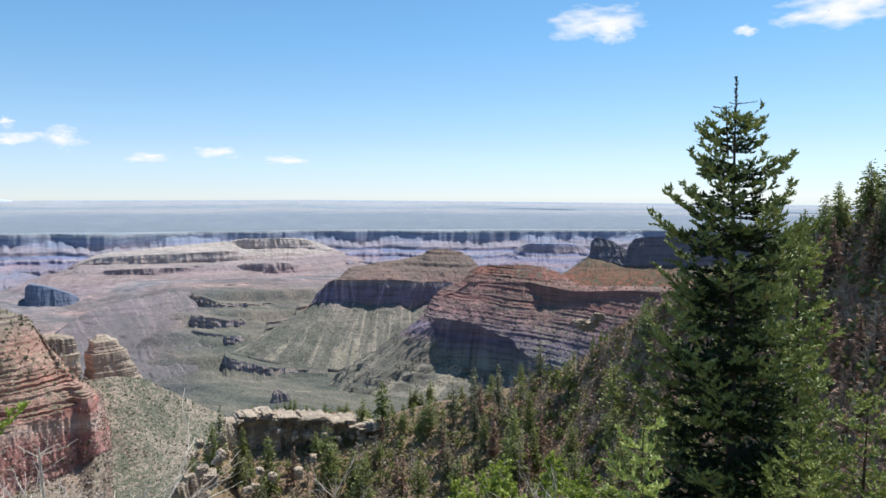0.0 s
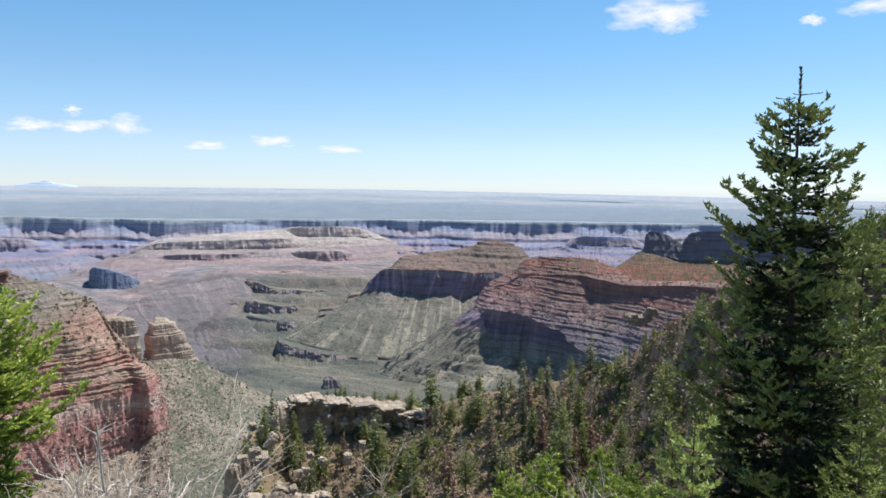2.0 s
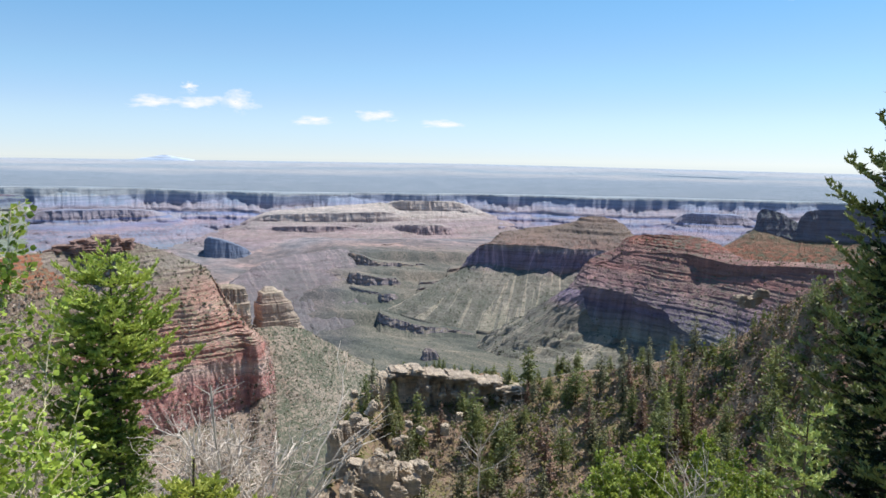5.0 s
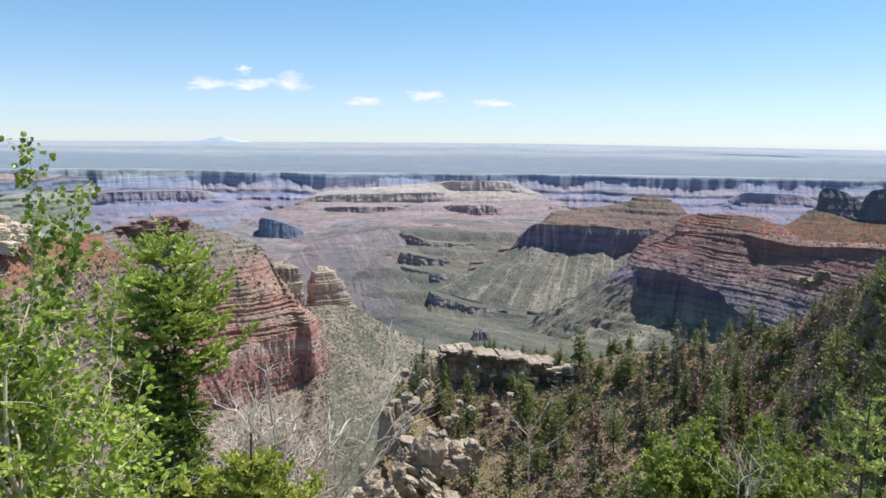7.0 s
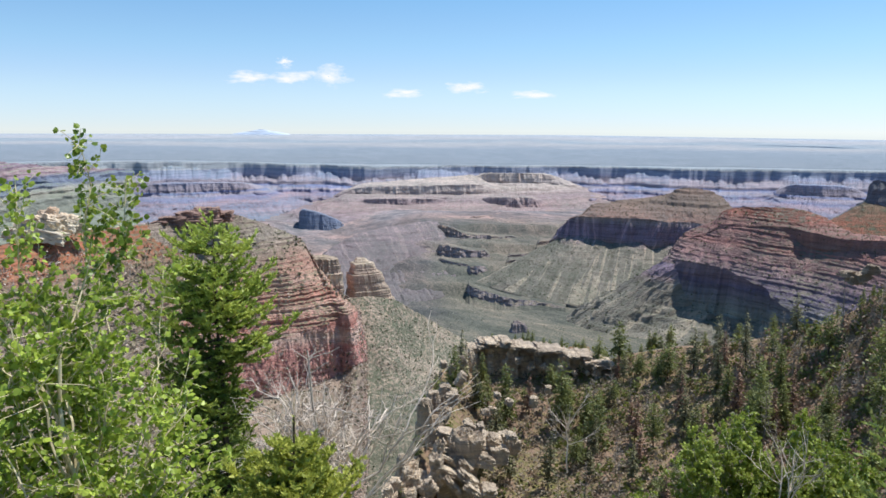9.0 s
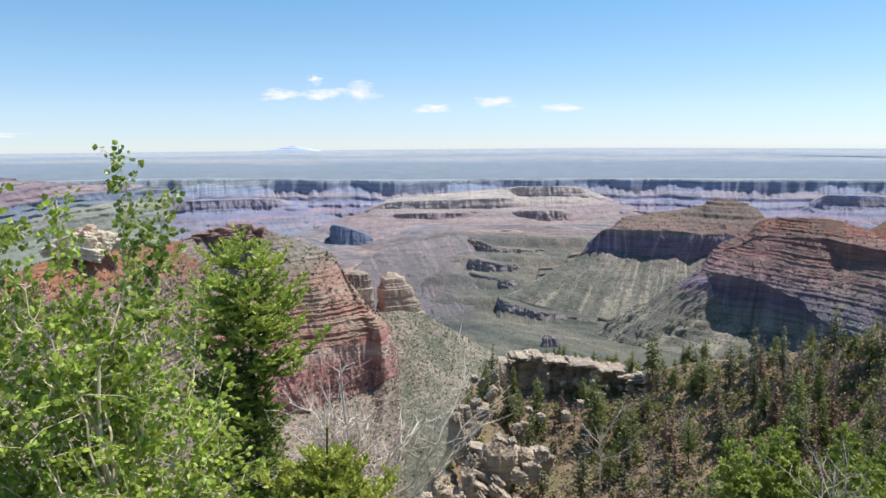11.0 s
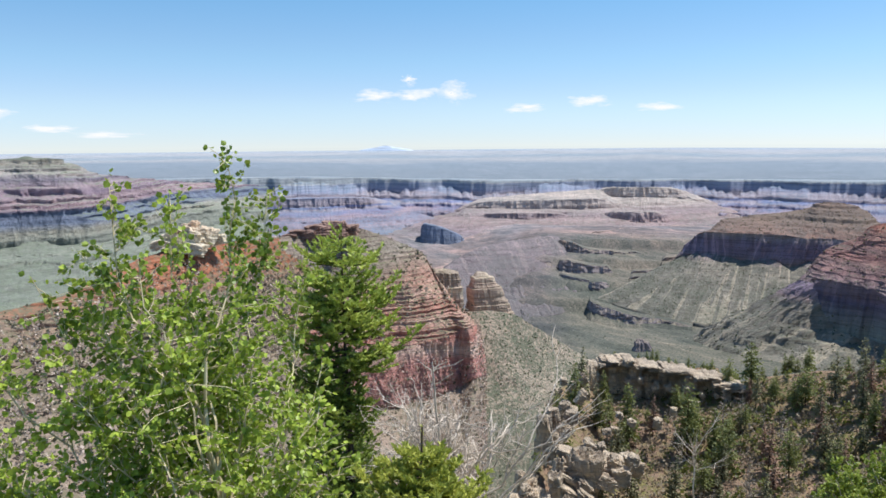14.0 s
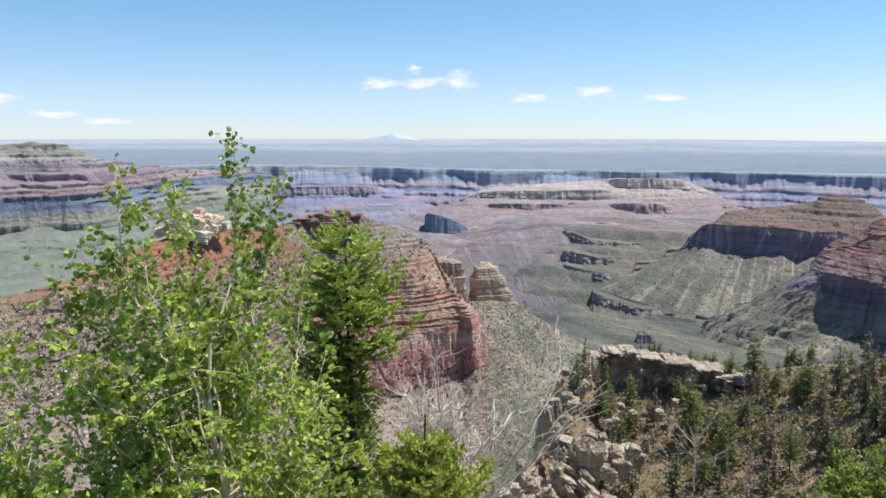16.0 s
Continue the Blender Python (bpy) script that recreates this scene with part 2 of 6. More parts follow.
# violet grey near 0.3 puts the alcove's blue shade into the cliff colour
massif_rock = rock_material(
    "red_ledge_rock", -215, -85,
    [(0.0, rgb(142, 152, 145)), (0.12, rgb(146, 149, 149)), (0.3, rgb(120, 111, 133)), (0.46, rgb(154, 131, 133)), (0.52, rgb(162, 129, 128)), (0.58, rgb(151, 126, 123)), (0.64, rgb(165, 123, 117)), (0.70, rgb(148, 121, 117)), (0.76, rgb(163, 123, 117)),
     (0.83, rgb(151, 121, 114)), (0.9, rgb(165, 111, 99)), (0.95, rgb(148, 110, 99)), (1.0, rgb(176, 111, 91))],
    2.6, rgb(120, 116, 103), 0.46, (0.55, 0.85), 0.25, 0.06, 0.9, 0.4, 0.3)
bench_rock = rock_material("bench_rock", -260, -180, [(0.0, rgb(152, 144, 146)), (0.6, rgb(156, 144, 144)), (1.0, rgb(188, 164, 140))], 3.0, rgb(140, 130, 110), 0.6, (0.55, 0.85), 0.3, 0.06, 0.6, 0.08)
# pale blue of haze and hazed cliff shade is put into these colours
hazed_far_rock = rock_material(
    "hazed_wall_rock", -262, -132,
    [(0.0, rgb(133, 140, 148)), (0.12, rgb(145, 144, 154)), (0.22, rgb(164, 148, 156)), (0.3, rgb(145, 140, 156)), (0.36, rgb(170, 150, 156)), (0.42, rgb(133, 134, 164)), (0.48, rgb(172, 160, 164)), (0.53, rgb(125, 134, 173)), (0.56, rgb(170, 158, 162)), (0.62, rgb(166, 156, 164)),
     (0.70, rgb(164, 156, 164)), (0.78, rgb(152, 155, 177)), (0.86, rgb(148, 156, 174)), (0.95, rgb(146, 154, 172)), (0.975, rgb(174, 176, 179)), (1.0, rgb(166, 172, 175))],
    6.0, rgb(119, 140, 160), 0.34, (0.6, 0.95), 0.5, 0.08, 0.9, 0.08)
# pale headland rock, brightened further the way haze lifts distant tones
hazed_pale_rock = rock_material(
    "hazed_headland_rock", -262, -145,
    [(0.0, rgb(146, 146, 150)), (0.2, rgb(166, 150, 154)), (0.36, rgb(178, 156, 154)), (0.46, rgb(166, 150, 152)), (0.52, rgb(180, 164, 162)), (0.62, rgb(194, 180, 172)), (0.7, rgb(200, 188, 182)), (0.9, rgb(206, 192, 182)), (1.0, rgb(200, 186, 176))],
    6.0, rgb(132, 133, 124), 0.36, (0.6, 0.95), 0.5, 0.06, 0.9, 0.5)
# blue-grey stops put the hazed shade of the middle cliff into its colour
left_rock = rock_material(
    "hazed_mesa_rock", -235, -5,
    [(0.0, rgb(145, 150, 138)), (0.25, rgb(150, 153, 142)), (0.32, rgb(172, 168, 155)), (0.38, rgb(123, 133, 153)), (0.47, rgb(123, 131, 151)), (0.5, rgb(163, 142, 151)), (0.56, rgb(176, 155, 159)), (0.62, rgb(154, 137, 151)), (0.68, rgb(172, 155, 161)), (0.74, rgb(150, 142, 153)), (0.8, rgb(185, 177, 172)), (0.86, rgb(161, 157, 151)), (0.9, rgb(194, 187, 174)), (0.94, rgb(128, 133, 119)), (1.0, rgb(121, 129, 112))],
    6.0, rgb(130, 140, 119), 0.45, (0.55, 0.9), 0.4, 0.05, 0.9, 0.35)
spur_rock = rock_material(
    "grey_brown_slope", -255, -190, [(0.0, rgb(119, 114, 115)), (0.35, rgb(138, 126, 127)), (0.7, rgb(146, 132, 135)), (1.0, rgb(155, 140, 143))], 2.2, rgb(115, 112, 111), 0.5, (0.4, 0.8), 0.3, 0.1, 1.0, 0.08, 0.3)
# rock lightened towards blue, so that haze is part of its colour
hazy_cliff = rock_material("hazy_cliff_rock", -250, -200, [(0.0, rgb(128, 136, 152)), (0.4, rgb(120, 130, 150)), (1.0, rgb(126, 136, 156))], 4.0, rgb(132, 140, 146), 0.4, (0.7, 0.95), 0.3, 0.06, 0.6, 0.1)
knoll_rock = rock_material("dark_crag_rock", -160, -60, [(0.0, rgb(159, 159, 128)), (0.5, rgb(146, 146, 133)), (0.6, rgb(120, 120, 128)), (1.0, rgb(117, 117, 125))], 2.0, rgb(107, 117, 95), 0.4, (0.5, 0.85), 0.3, 0.1, 0.8, 0.25)
orange_slope = rock_material("orange_slope_soil", -150, -80, [(0.0, rgb(166, 112, 92)), (0.5, rgb(158, 108, 90)), (0.75, rgb(138, 118, 100)), (1.0, rgb(120, 114, 100))], 4.5, rgb(84, 97, 80), 0.47, (0.2, 0.5), 0.3, 0.1, 0.9, 0.3)
limestone = rock_material(
    "pale_limestone", -75, -30, [(0.0, rgb(215, 198, 177)), (0.35, rgb(240, 228, 205)), (0.6, rgb(235, 218, 194)), (0.8, rgb(200, 183, 162)), (1.0, rgb(198, 180, 159))],
    0.45, rgb(104, 102, 74), 0.25, (0.75, 0.95), 0.25, 0.08, 1.2, 0.6)
cream_rock = rock_material(
    "cream_rock", -60, -25, [(0.0, rgb(220, 204, 180)), (0.6, rgb(236, 224, 200)), (1.0, rgb(214, 168, 136))], 0.9, rgb(110, 108, 80), 0.2, (0.8, 0.98), 0.25, 0.08, 0.8, 0.4)
soil = rock_material(
    "ridge_soil", -110, 10, [(0.0, rgb(138, 122, 99)), (0.42, rgb(141, 120, 103)), (0.66, rgb(178, 148, 126)), (1.0, rgb(169, 142, 120))], 0.7, rgb(113, 112, 68), 0.45, (0.3, 0.7), 0.3, 0.1, 0.5, 0.1)


def ground_material():
    m, nt, bsdf = node_material("canyon_ground")
    geo = nt.nodes.new("ShaderNodeNewGeometry")
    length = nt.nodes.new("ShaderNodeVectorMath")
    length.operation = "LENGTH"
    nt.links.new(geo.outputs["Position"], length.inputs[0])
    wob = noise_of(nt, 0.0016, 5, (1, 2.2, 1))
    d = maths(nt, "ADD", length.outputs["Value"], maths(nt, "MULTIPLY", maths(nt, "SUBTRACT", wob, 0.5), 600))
    # colours by distance; farther out, the pale blue of haze is mixed in
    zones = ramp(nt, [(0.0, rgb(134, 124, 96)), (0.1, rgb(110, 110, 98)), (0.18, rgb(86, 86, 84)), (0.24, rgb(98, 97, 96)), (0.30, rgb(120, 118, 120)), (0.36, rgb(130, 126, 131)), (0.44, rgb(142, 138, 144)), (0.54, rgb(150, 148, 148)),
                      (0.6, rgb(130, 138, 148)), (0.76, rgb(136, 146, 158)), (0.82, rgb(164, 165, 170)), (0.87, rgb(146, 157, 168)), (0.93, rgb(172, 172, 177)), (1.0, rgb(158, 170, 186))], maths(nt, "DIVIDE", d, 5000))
    mid = noise_of(nt, 0.012, 6)
    wide = noise_of(nt, 0.004, 5, (1, 0.6, 1))
    mauve = mixed(nt, ramp(nt, [(0.36, (0, 0, 0)), (0.54, (1, 1, 1))], wide), zones, rgb(148, 129, 126))
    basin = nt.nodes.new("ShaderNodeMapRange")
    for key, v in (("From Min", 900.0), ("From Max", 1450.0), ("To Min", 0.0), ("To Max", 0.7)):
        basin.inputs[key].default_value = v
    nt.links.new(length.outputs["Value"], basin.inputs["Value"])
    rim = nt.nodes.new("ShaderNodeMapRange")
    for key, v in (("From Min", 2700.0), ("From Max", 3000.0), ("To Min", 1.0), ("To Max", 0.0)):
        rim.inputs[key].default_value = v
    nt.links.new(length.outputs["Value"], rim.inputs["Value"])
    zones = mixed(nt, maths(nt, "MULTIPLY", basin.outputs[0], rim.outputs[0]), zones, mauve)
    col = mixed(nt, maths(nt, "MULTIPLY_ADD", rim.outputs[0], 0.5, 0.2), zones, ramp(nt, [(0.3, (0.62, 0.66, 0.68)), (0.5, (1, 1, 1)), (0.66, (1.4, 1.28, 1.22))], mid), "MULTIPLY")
    xyz = nt.nodes.new("ShaderNodeSeparateXYZ")
    nt.links.new(geo.outputs["Position"], xyz.inputs[0])
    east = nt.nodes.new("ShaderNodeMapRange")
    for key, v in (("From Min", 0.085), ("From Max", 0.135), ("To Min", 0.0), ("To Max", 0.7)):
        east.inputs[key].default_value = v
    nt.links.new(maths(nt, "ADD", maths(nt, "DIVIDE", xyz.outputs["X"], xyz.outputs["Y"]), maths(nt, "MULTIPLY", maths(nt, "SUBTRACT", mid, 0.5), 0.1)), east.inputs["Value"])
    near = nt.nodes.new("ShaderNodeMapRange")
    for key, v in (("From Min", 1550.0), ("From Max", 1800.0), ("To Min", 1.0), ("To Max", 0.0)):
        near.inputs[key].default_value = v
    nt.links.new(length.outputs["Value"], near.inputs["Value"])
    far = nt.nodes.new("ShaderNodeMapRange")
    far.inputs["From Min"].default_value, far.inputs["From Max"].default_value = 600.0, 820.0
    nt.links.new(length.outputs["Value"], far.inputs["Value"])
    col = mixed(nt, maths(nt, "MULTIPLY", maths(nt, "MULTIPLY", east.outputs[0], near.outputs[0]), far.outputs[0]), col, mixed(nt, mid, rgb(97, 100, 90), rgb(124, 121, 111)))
    turned = nt.nodes.new("ShaderNodeMapping")
    turned.inputs["Rotation"].default_value = (0, 0, radians(-26))
    nt.links.new(geo.outputs["Position"], turned.inputs["Vector"])
    draws = nt.nodes.new("ShaderNodeMapping")
    draws.inputs["Scale"].default_value = (1 / 24.0, 1 / 75.0, 0)
    nt.links.new(turned.outputs[0], draws.inputs["Vector"])
    wash = add(nt, "ShaderNodeTexNoise", Scale=1.0, Detail=6.0, Roughness=0.65, Distortion=0.8)
    nt.links.new(draws.outputs[0], wash.inputs["Vector"])
    col = mixed(nt, maths(nt, "MULTIPLY", rim.outputs[0], 0.85), col, ramp(nt, [(0.36, (0.66, 0.7, 0.68)), (0.48, (0.92, 0.94, 0.92)), (0.56, (1.05, 1.03, 1.0)), (0.64, (1.5, 1.38, 1.28))], wash.outputs["Fac"]), "MULTIPLY")
    # broad diagonal patches: light and shade of the slopes put into the ground colour
    slope_shade = nt.nodes.new("ShaderNodeMapping")
    slope_shade.inputs["Scale"].default_value = (1 / 130.0, 1 / 240.0, 0)
    nt.links.new(turned.outputs[0], slope_shade.inputs["Vector"])
    tone = add(nt, "ShaderNodeTexNoise", Scale=1.0, Detail=3.0, Roughness=0.5, Distortion=0.3)
    nt.links.new(slope_shade.outputs[0], tone.inputs["Vector"])
    col = mixed(nt, maths(nt, "MULTIPLY", rim.outputs[0], 0.8), col, ramp(nt, [(0.4, (0.72, 0.77, 0.8)), (0.5, (0.98, 0.98, 0.98)), (0.6, (1.25, 1.17, 1.14))], tone.outputs["Fac"]), "MULTIPLY")
    spots = noise_of(nt, 0.34, 4, None, 0.8)
    col = mixed(nt, 0.95, col, ramp(nt, [(0.38, (0.42, 0.47, 0.43)), (0.48, (0.95, 0.96, 0.94)), (0.57, (1.05, 1.04, 1.0)), (0.64, (1.75, 1.62, 1.48))], spots), "MULTIPLY")
    nt.links.new(col, bsdf.inputs["Base Color"])
    bsdf.inputs["Roughness"].default_value = 0.95
    bsdf.inputs["Specular IOR Level"].default_value = 0.1
    bp = add(nt, "ShaderNodeBump", Strength=0.5, Distance=4.0)
    nt.links.new(mid, bp.inputs["Height"])
    nt.links.new(bp.outputs[0], bsdf.inputs["Normal"])
    return m


ground_mat = ground_material()
# nearly the colour of the low sky: the mountain's haze is its base colour
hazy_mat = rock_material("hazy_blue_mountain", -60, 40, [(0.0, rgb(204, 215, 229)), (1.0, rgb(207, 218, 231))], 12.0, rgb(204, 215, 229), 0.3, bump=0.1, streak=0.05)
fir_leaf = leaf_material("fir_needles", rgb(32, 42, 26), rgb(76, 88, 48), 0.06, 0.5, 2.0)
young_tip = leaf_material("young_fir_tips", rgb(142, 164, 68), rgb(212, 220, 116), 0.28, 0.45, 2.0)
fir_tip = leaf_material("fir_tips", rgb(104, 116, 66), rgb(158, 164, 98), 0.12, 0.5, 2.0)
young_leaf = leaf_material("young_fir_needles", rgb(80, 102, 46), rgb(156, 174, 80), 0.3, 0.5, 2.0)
tip_leaf = leaf_material("yellow_green_needles", rgb(140, 152, 64), rgb(220, 220, 116), 0.36, 0.5, 3.0)
aspen_leaf = leaf_material("aspen_leaves", rgb(78, 110, 38), rgb(206, 224, 98), 0.38, 0.35, 1.5)
bush_leaf = leaf_material("shrub_leaves", rgb(98, 120, 46), rgb(182, 194, 92), 0.32, 0.45, 1.2)
pine_leaf = leaf_material("pine_needles", rgb(98, 106, 70), rgb(162, 166, 110), 0.3, 0.6, 0.05)
oak_leaf = leaf_material("scrub_oak_leaves", rgb(90, 98, 56), rgb(122, 128, 78), 0.28, 0.5, 0.1)
dry_leaf = leaf_material("rusty_needles", rgb(136, 108, 92), rgb(178, 148, 128), 0.15, 0.7, 0.1)
scrub_leaf = leaf_material("dry_scrub", rgb(150, 134, 122), rgb(214, 198, 182), 0.15, 0.8, 0.08)
slope_leaf = leaf_material("slope_bushes", rgb(88, 90, 70), rgb(132, 130, 104), 0.1, 0.8, 0.03)
olive_leaf = leaf_material("grey_green_needles", rgb(100, 102, 76), rgb(158, 154, 118), 0.2, 0.7, 0.08)
ridge_leaf = leaf_material("ridge_brush_twigs", rgb(124, 114, 98), rgb(166, 152, 132), 0.2, 0.8, 0.06)
pale_leaf = leaf_material("pale_fir_needles", rgb(124, 144, 76), rgb(200, 208, 124), 0.25, 0.45, 2.0)
small_leaf = leaf_material("small_fir_needles", rgb(98, 112, 62), rgb(174, 182, 110), 0.25, 0.5, 2.0)
far_leaf = leaf_material("far_woods", rgb(66, 78, 66), rgb(100, 110, 92), 0.1, 0.8, 0.02)
sage_leaf = leaf_material("sagebrush", rgb(56, 68, 46), rgb(104, 110, 78), 0.1, 0.8, 0.02)
pale_sage = leaf_material("pale_sage", rgb(150, 152, 132), rgb(196, 194, 172), 0.1, 0.8, 0.02)
fir_bark = bark_material("fir_bark", rgb(52, 42, 36), rgb(104, 90, 78), 14)
aspen_bark = bark_material("aspen_bark", rgb(176, 160, 122), rgb(230, 216, 180), 12)
grey_wood = bark_material("weathered_dead_wood", rgb(184, 168, 152), rgb(232, 218, 202), 16)
snag_wood = bark_material("grey_snag_wood", rgb(120, 108, 98), rgb(184, 172, 158), 3)


# ---- landforms ----
loft_marks = []


def terraced(g, bed, force, dip, seed):
    """How far each point of a slope rises and juts out when its beds weather into treads and undercut risers."""
    r = np.random.default_rng(int(seed) + 900)
    edge = np.cumsum(0.45 + 1.3 * r.random(400) ** 1.6)
    tall = 0.45 + 0.5 * r.random(400)
    th = np.where(bed > 0, bed, bed.max())
    s = (g[..., 2] + dip * g[..., 0]) / th + 0.5 * fbm(g / (th[..., None] * 8) * (1, 1, 0) + seed, 3) + 0.12 * vnoise(g / (th[..., None] * 0.7) * (1, 1, 0))
    s = s - s.min() + 1.0
    i = np.clip(np.searchsorted(edge, s) - 1, 0, 398)
    h = edge[i + 1] - edge[i]
    t = (s - edge[i]) / h
    k = tall[i]
    low = 0.62
    f = np.where(t < low, (1 - k) * t / low, np.where(t < 0.8, 1 - k + k * (t - low) / (0.8 - low) * 0.94, 1 - 0.06 * k * (1 - t) / 0.2))
    mask = np.clip(0.95 + 1.7 * fbm(g / (th[..., None] * 6) * (1, 1, 0.6) + 31 + seed, 3), 0.0, 1.15)
    lip = np.interp(t, [0.0, 0.5, 0.64, 0.78, 0.84, 1.0], [0.1, -0.2, -1.0, 0.55, 0.5, 0.1])
    rise = np.where(bed > 0, (f - t) * h * th * force * mask, 0.0)
    return rise, np.where(bed > 0, lip * np.minimum(h, 1.2) * th * force * mask, 0.0)


def loft(rows, nu, steps, rough, style, size, seed, back=None, toe=None, swing=2.2, joints=0.8, dip=0.0, undercut=0.25):
    """A rock face hung between contour lines that run side by side from the crest down.
    rows: contours of bearing, elevation, distance; steps: subdivisions between each two; rough: relief in metres at each row;
    style: per band 'slope', 'cliff' or, for stepped ledges, the usual thickness of a bed in metres and how far it stands out; back: (out, down) rows behind the crest. Returns a grid (rows, columns, 3)."""
    lines = [spline(polar(r), nu) for r in rows]
    rough, style, steps = list(rough), list(style), list(steps)
    out = lines[0].copy()
    out[:, 2] = 0
    out /= np.linalg.norm(out, axis=1)[:, None]
    for o, down in back or ():
        lines.insert(0, lines[0] + out * o - np.array([0, 0, down]))
        rough.insert(0, rough[0])
        style.insert(0, "slope")
        steps.insert(0, 5)
    if toe:
        last = lines[-1] - out * toe[0] - np.array([0, 0, toe[1]])
        lines.append(last)
        rough.append(rough[-1])
        style.append("slope")
        steps.append(3)
    grid, amps, kinds, beds_of = [], [], [], []
    loft_marks.clear()
    loft_marks.extend(np.cumsum([0] + steps).tolist())
    u = np.linspace(0, 1, nu)
    for i, n in enumerate(steps):
        a, b = lines[i], lines[i + 1]
        for s in range(n + (i == len(steps) - 1)):
            t = np.full(nu, s / n)
            th = tz = t
            p = np.empty((nu, 3))
            p[:, :2] = a[:, :2] + (b - a)[:, :2] * th[:, None]
            p[:, 2] = a[:, 2] + (b - a)[:, 2] * tz
            grid.append(p)
            amps.append(rough[i] + (rough[i + 1] - rough[i]) * s / n)
            kinds.append(1.0 if style[i] == "cliff" else 0.0 if style[i] == "slope" else 0.6)
            thick, force = (0.0, 0.0) if isinstance(style[i], str) else style[i]
            beds_of.append((thick, force))
    g, amp, kind = np.array(grid), np.array(amps)[:, None], np.array(kinds)[:, None]
    nor = np.cross(np.gradient(g, axis=1), np.gradient(g, axis=0))
    nor *= np.where(nor[..., 2:] < 0, -1.0, 1.0)
    cot = np.clip(nor[..., 2] / np.maximum(np.hypot(nor[..., 0], nor[..., 1]), 1e-6), 0, 3)
    way = nor * (1, 1, 0)
    way /= np.maximum(np.linalg.norm(way, axis=2), 1e-6)[..., None]
    inward = -g * (1, 1, 0)
    inward /= np.maximum(np.linalg.norm(inward, axis=2), 1e-6)[..., None]
    front = np.arange(len(g))[:, None, None] >= loft_marks[len(back or ())]
    way = np.where(front & ((way * inward).sum(2) > -0.6)[..., None], way, inward)
    q = g / size + seed * 7.7
    g = g + way * (amp * fbm(q * (0.22, 0.22, 0.03) + 3.3, 3) * swing)[..., None]
    butt = fbm(q * (1, 1, 0.25), 5)
    butt2 = 1 - np.abs(vnoise(q * (2.3, 2.3, 0.2) + 5)) * 2
    crack = 1 - np.abs(vnoise(q * (5.5, 5.5, 0.35) + 2)) * 2
    g = g + way * (amp * (butt * 0.8 + butt2 * 0.4 * (0.25 + kind) + crack * 0.2 * kind + 0.25 * kind * vnoise(np.stack([g[..., 2] / (size * 0.14), 0.15 * q[..., 0], 0 * cot + seed], 2))))[..., None]
    joint = np.round(fbm(q * (0.9, 0.9, 0.02) + 11, 2) * 5) / 5 + 0.4 * np.round(vnoise(q * (2.6, 2.6, 0.05) + 17) * 3) / 3
    g = g + way * (amp * joint * joints * np.where(kind > 0.9, 1.0, 0.45 * (kind > 0.5)))[..., None]
    gully = np.abs(vnoise(np.stack(np.broadcast_arrays(u[None, :] * 26 + fbm(q * 0.5, 3) * 1.2, np.arange(len(g))[:, None] * 0.06, seed * 1.0), 2)))
    g[..., 2] += amp * (1 - kind) * (fbm(q * 1.7 + 9, 4) * 0.5 - (0.5 - gully) * 0.35)
    bed, force = np.array(beds_of)[:, :1], np.array(beds_of)[:, 1:]
    if bed.max() > 0:
        rise, jut = terraced(g, bed, force, dip, seed)
        g[..., 2] += rise
        g = g + way * (jut * undercut * np.clip(cot, 0.15, 1.0))[..., None]
    return g


def sheet(name, grid, material, first=0, last=None, rows=None):
    """A mesh of the rows first to last of a grid, with a map of its own that runs along and down the slope."""
    last = len(grid) - 1 if last is None else last
    g = grid[first:last + 1]
    f = grid_faces(*g.shape[:2])
    me = mesh_of(name, g.reshape(-1, 3), f, material, flat=False)
    run = np.concatenate([[0], np.cumsum(np.linalg.norm(np.diff(grid[len(grid) // 2], axis=0), axis=1))])
    r, c = np.divmod(np.arange(len(g) * g.shape[1]), g.shape[1])
    uv = np.stack([run[c], (r + first) * 1.0], 1)
    me.uv_layers.new(name="along").data.foreach_set("uv", uv[f.ravel()].astype(np.float32).ravel())
    return me


def landform(name, grid, material, label, category, kind="", bands=(), soil_left=None, own=()):
    """One landform. bands: names of its parts between the loft's contour lines, from behind the crest down, the last to the foot."""
    if not bands:
        return tagged(new(name, sheet(name, grid, material)), label, category, kind=kind)
    marks = loft_marks[:len(bands)] + [len(grid) - 1]
    ob = thing(name, label, category, kind=kind)
    for n, a, b in zip(bands, marks, marks[1:]):
        me = sheet(n, grid, dict(own).get(n, material), a, b)
        if soil_left:
            me.materials.append(soil_left)
            mid = (grid[a:b, :-1] + grid[a + 1:b + 1, 1:]) / 2
            edge = 0.48 - 0.02 * (n == "ledge_band") + 0.04 * (n == "cliff") + 0.48 * (n == "apron")
            left = np.linspace(0, 1, mid.shape[1])[None, :] + 0.12 * fbm(mid / 30, 4) < edge
            me.polygons.foreach_set("material_index", left.ravel().astype(np.int32))
        part(n, me, ob)
    return ob


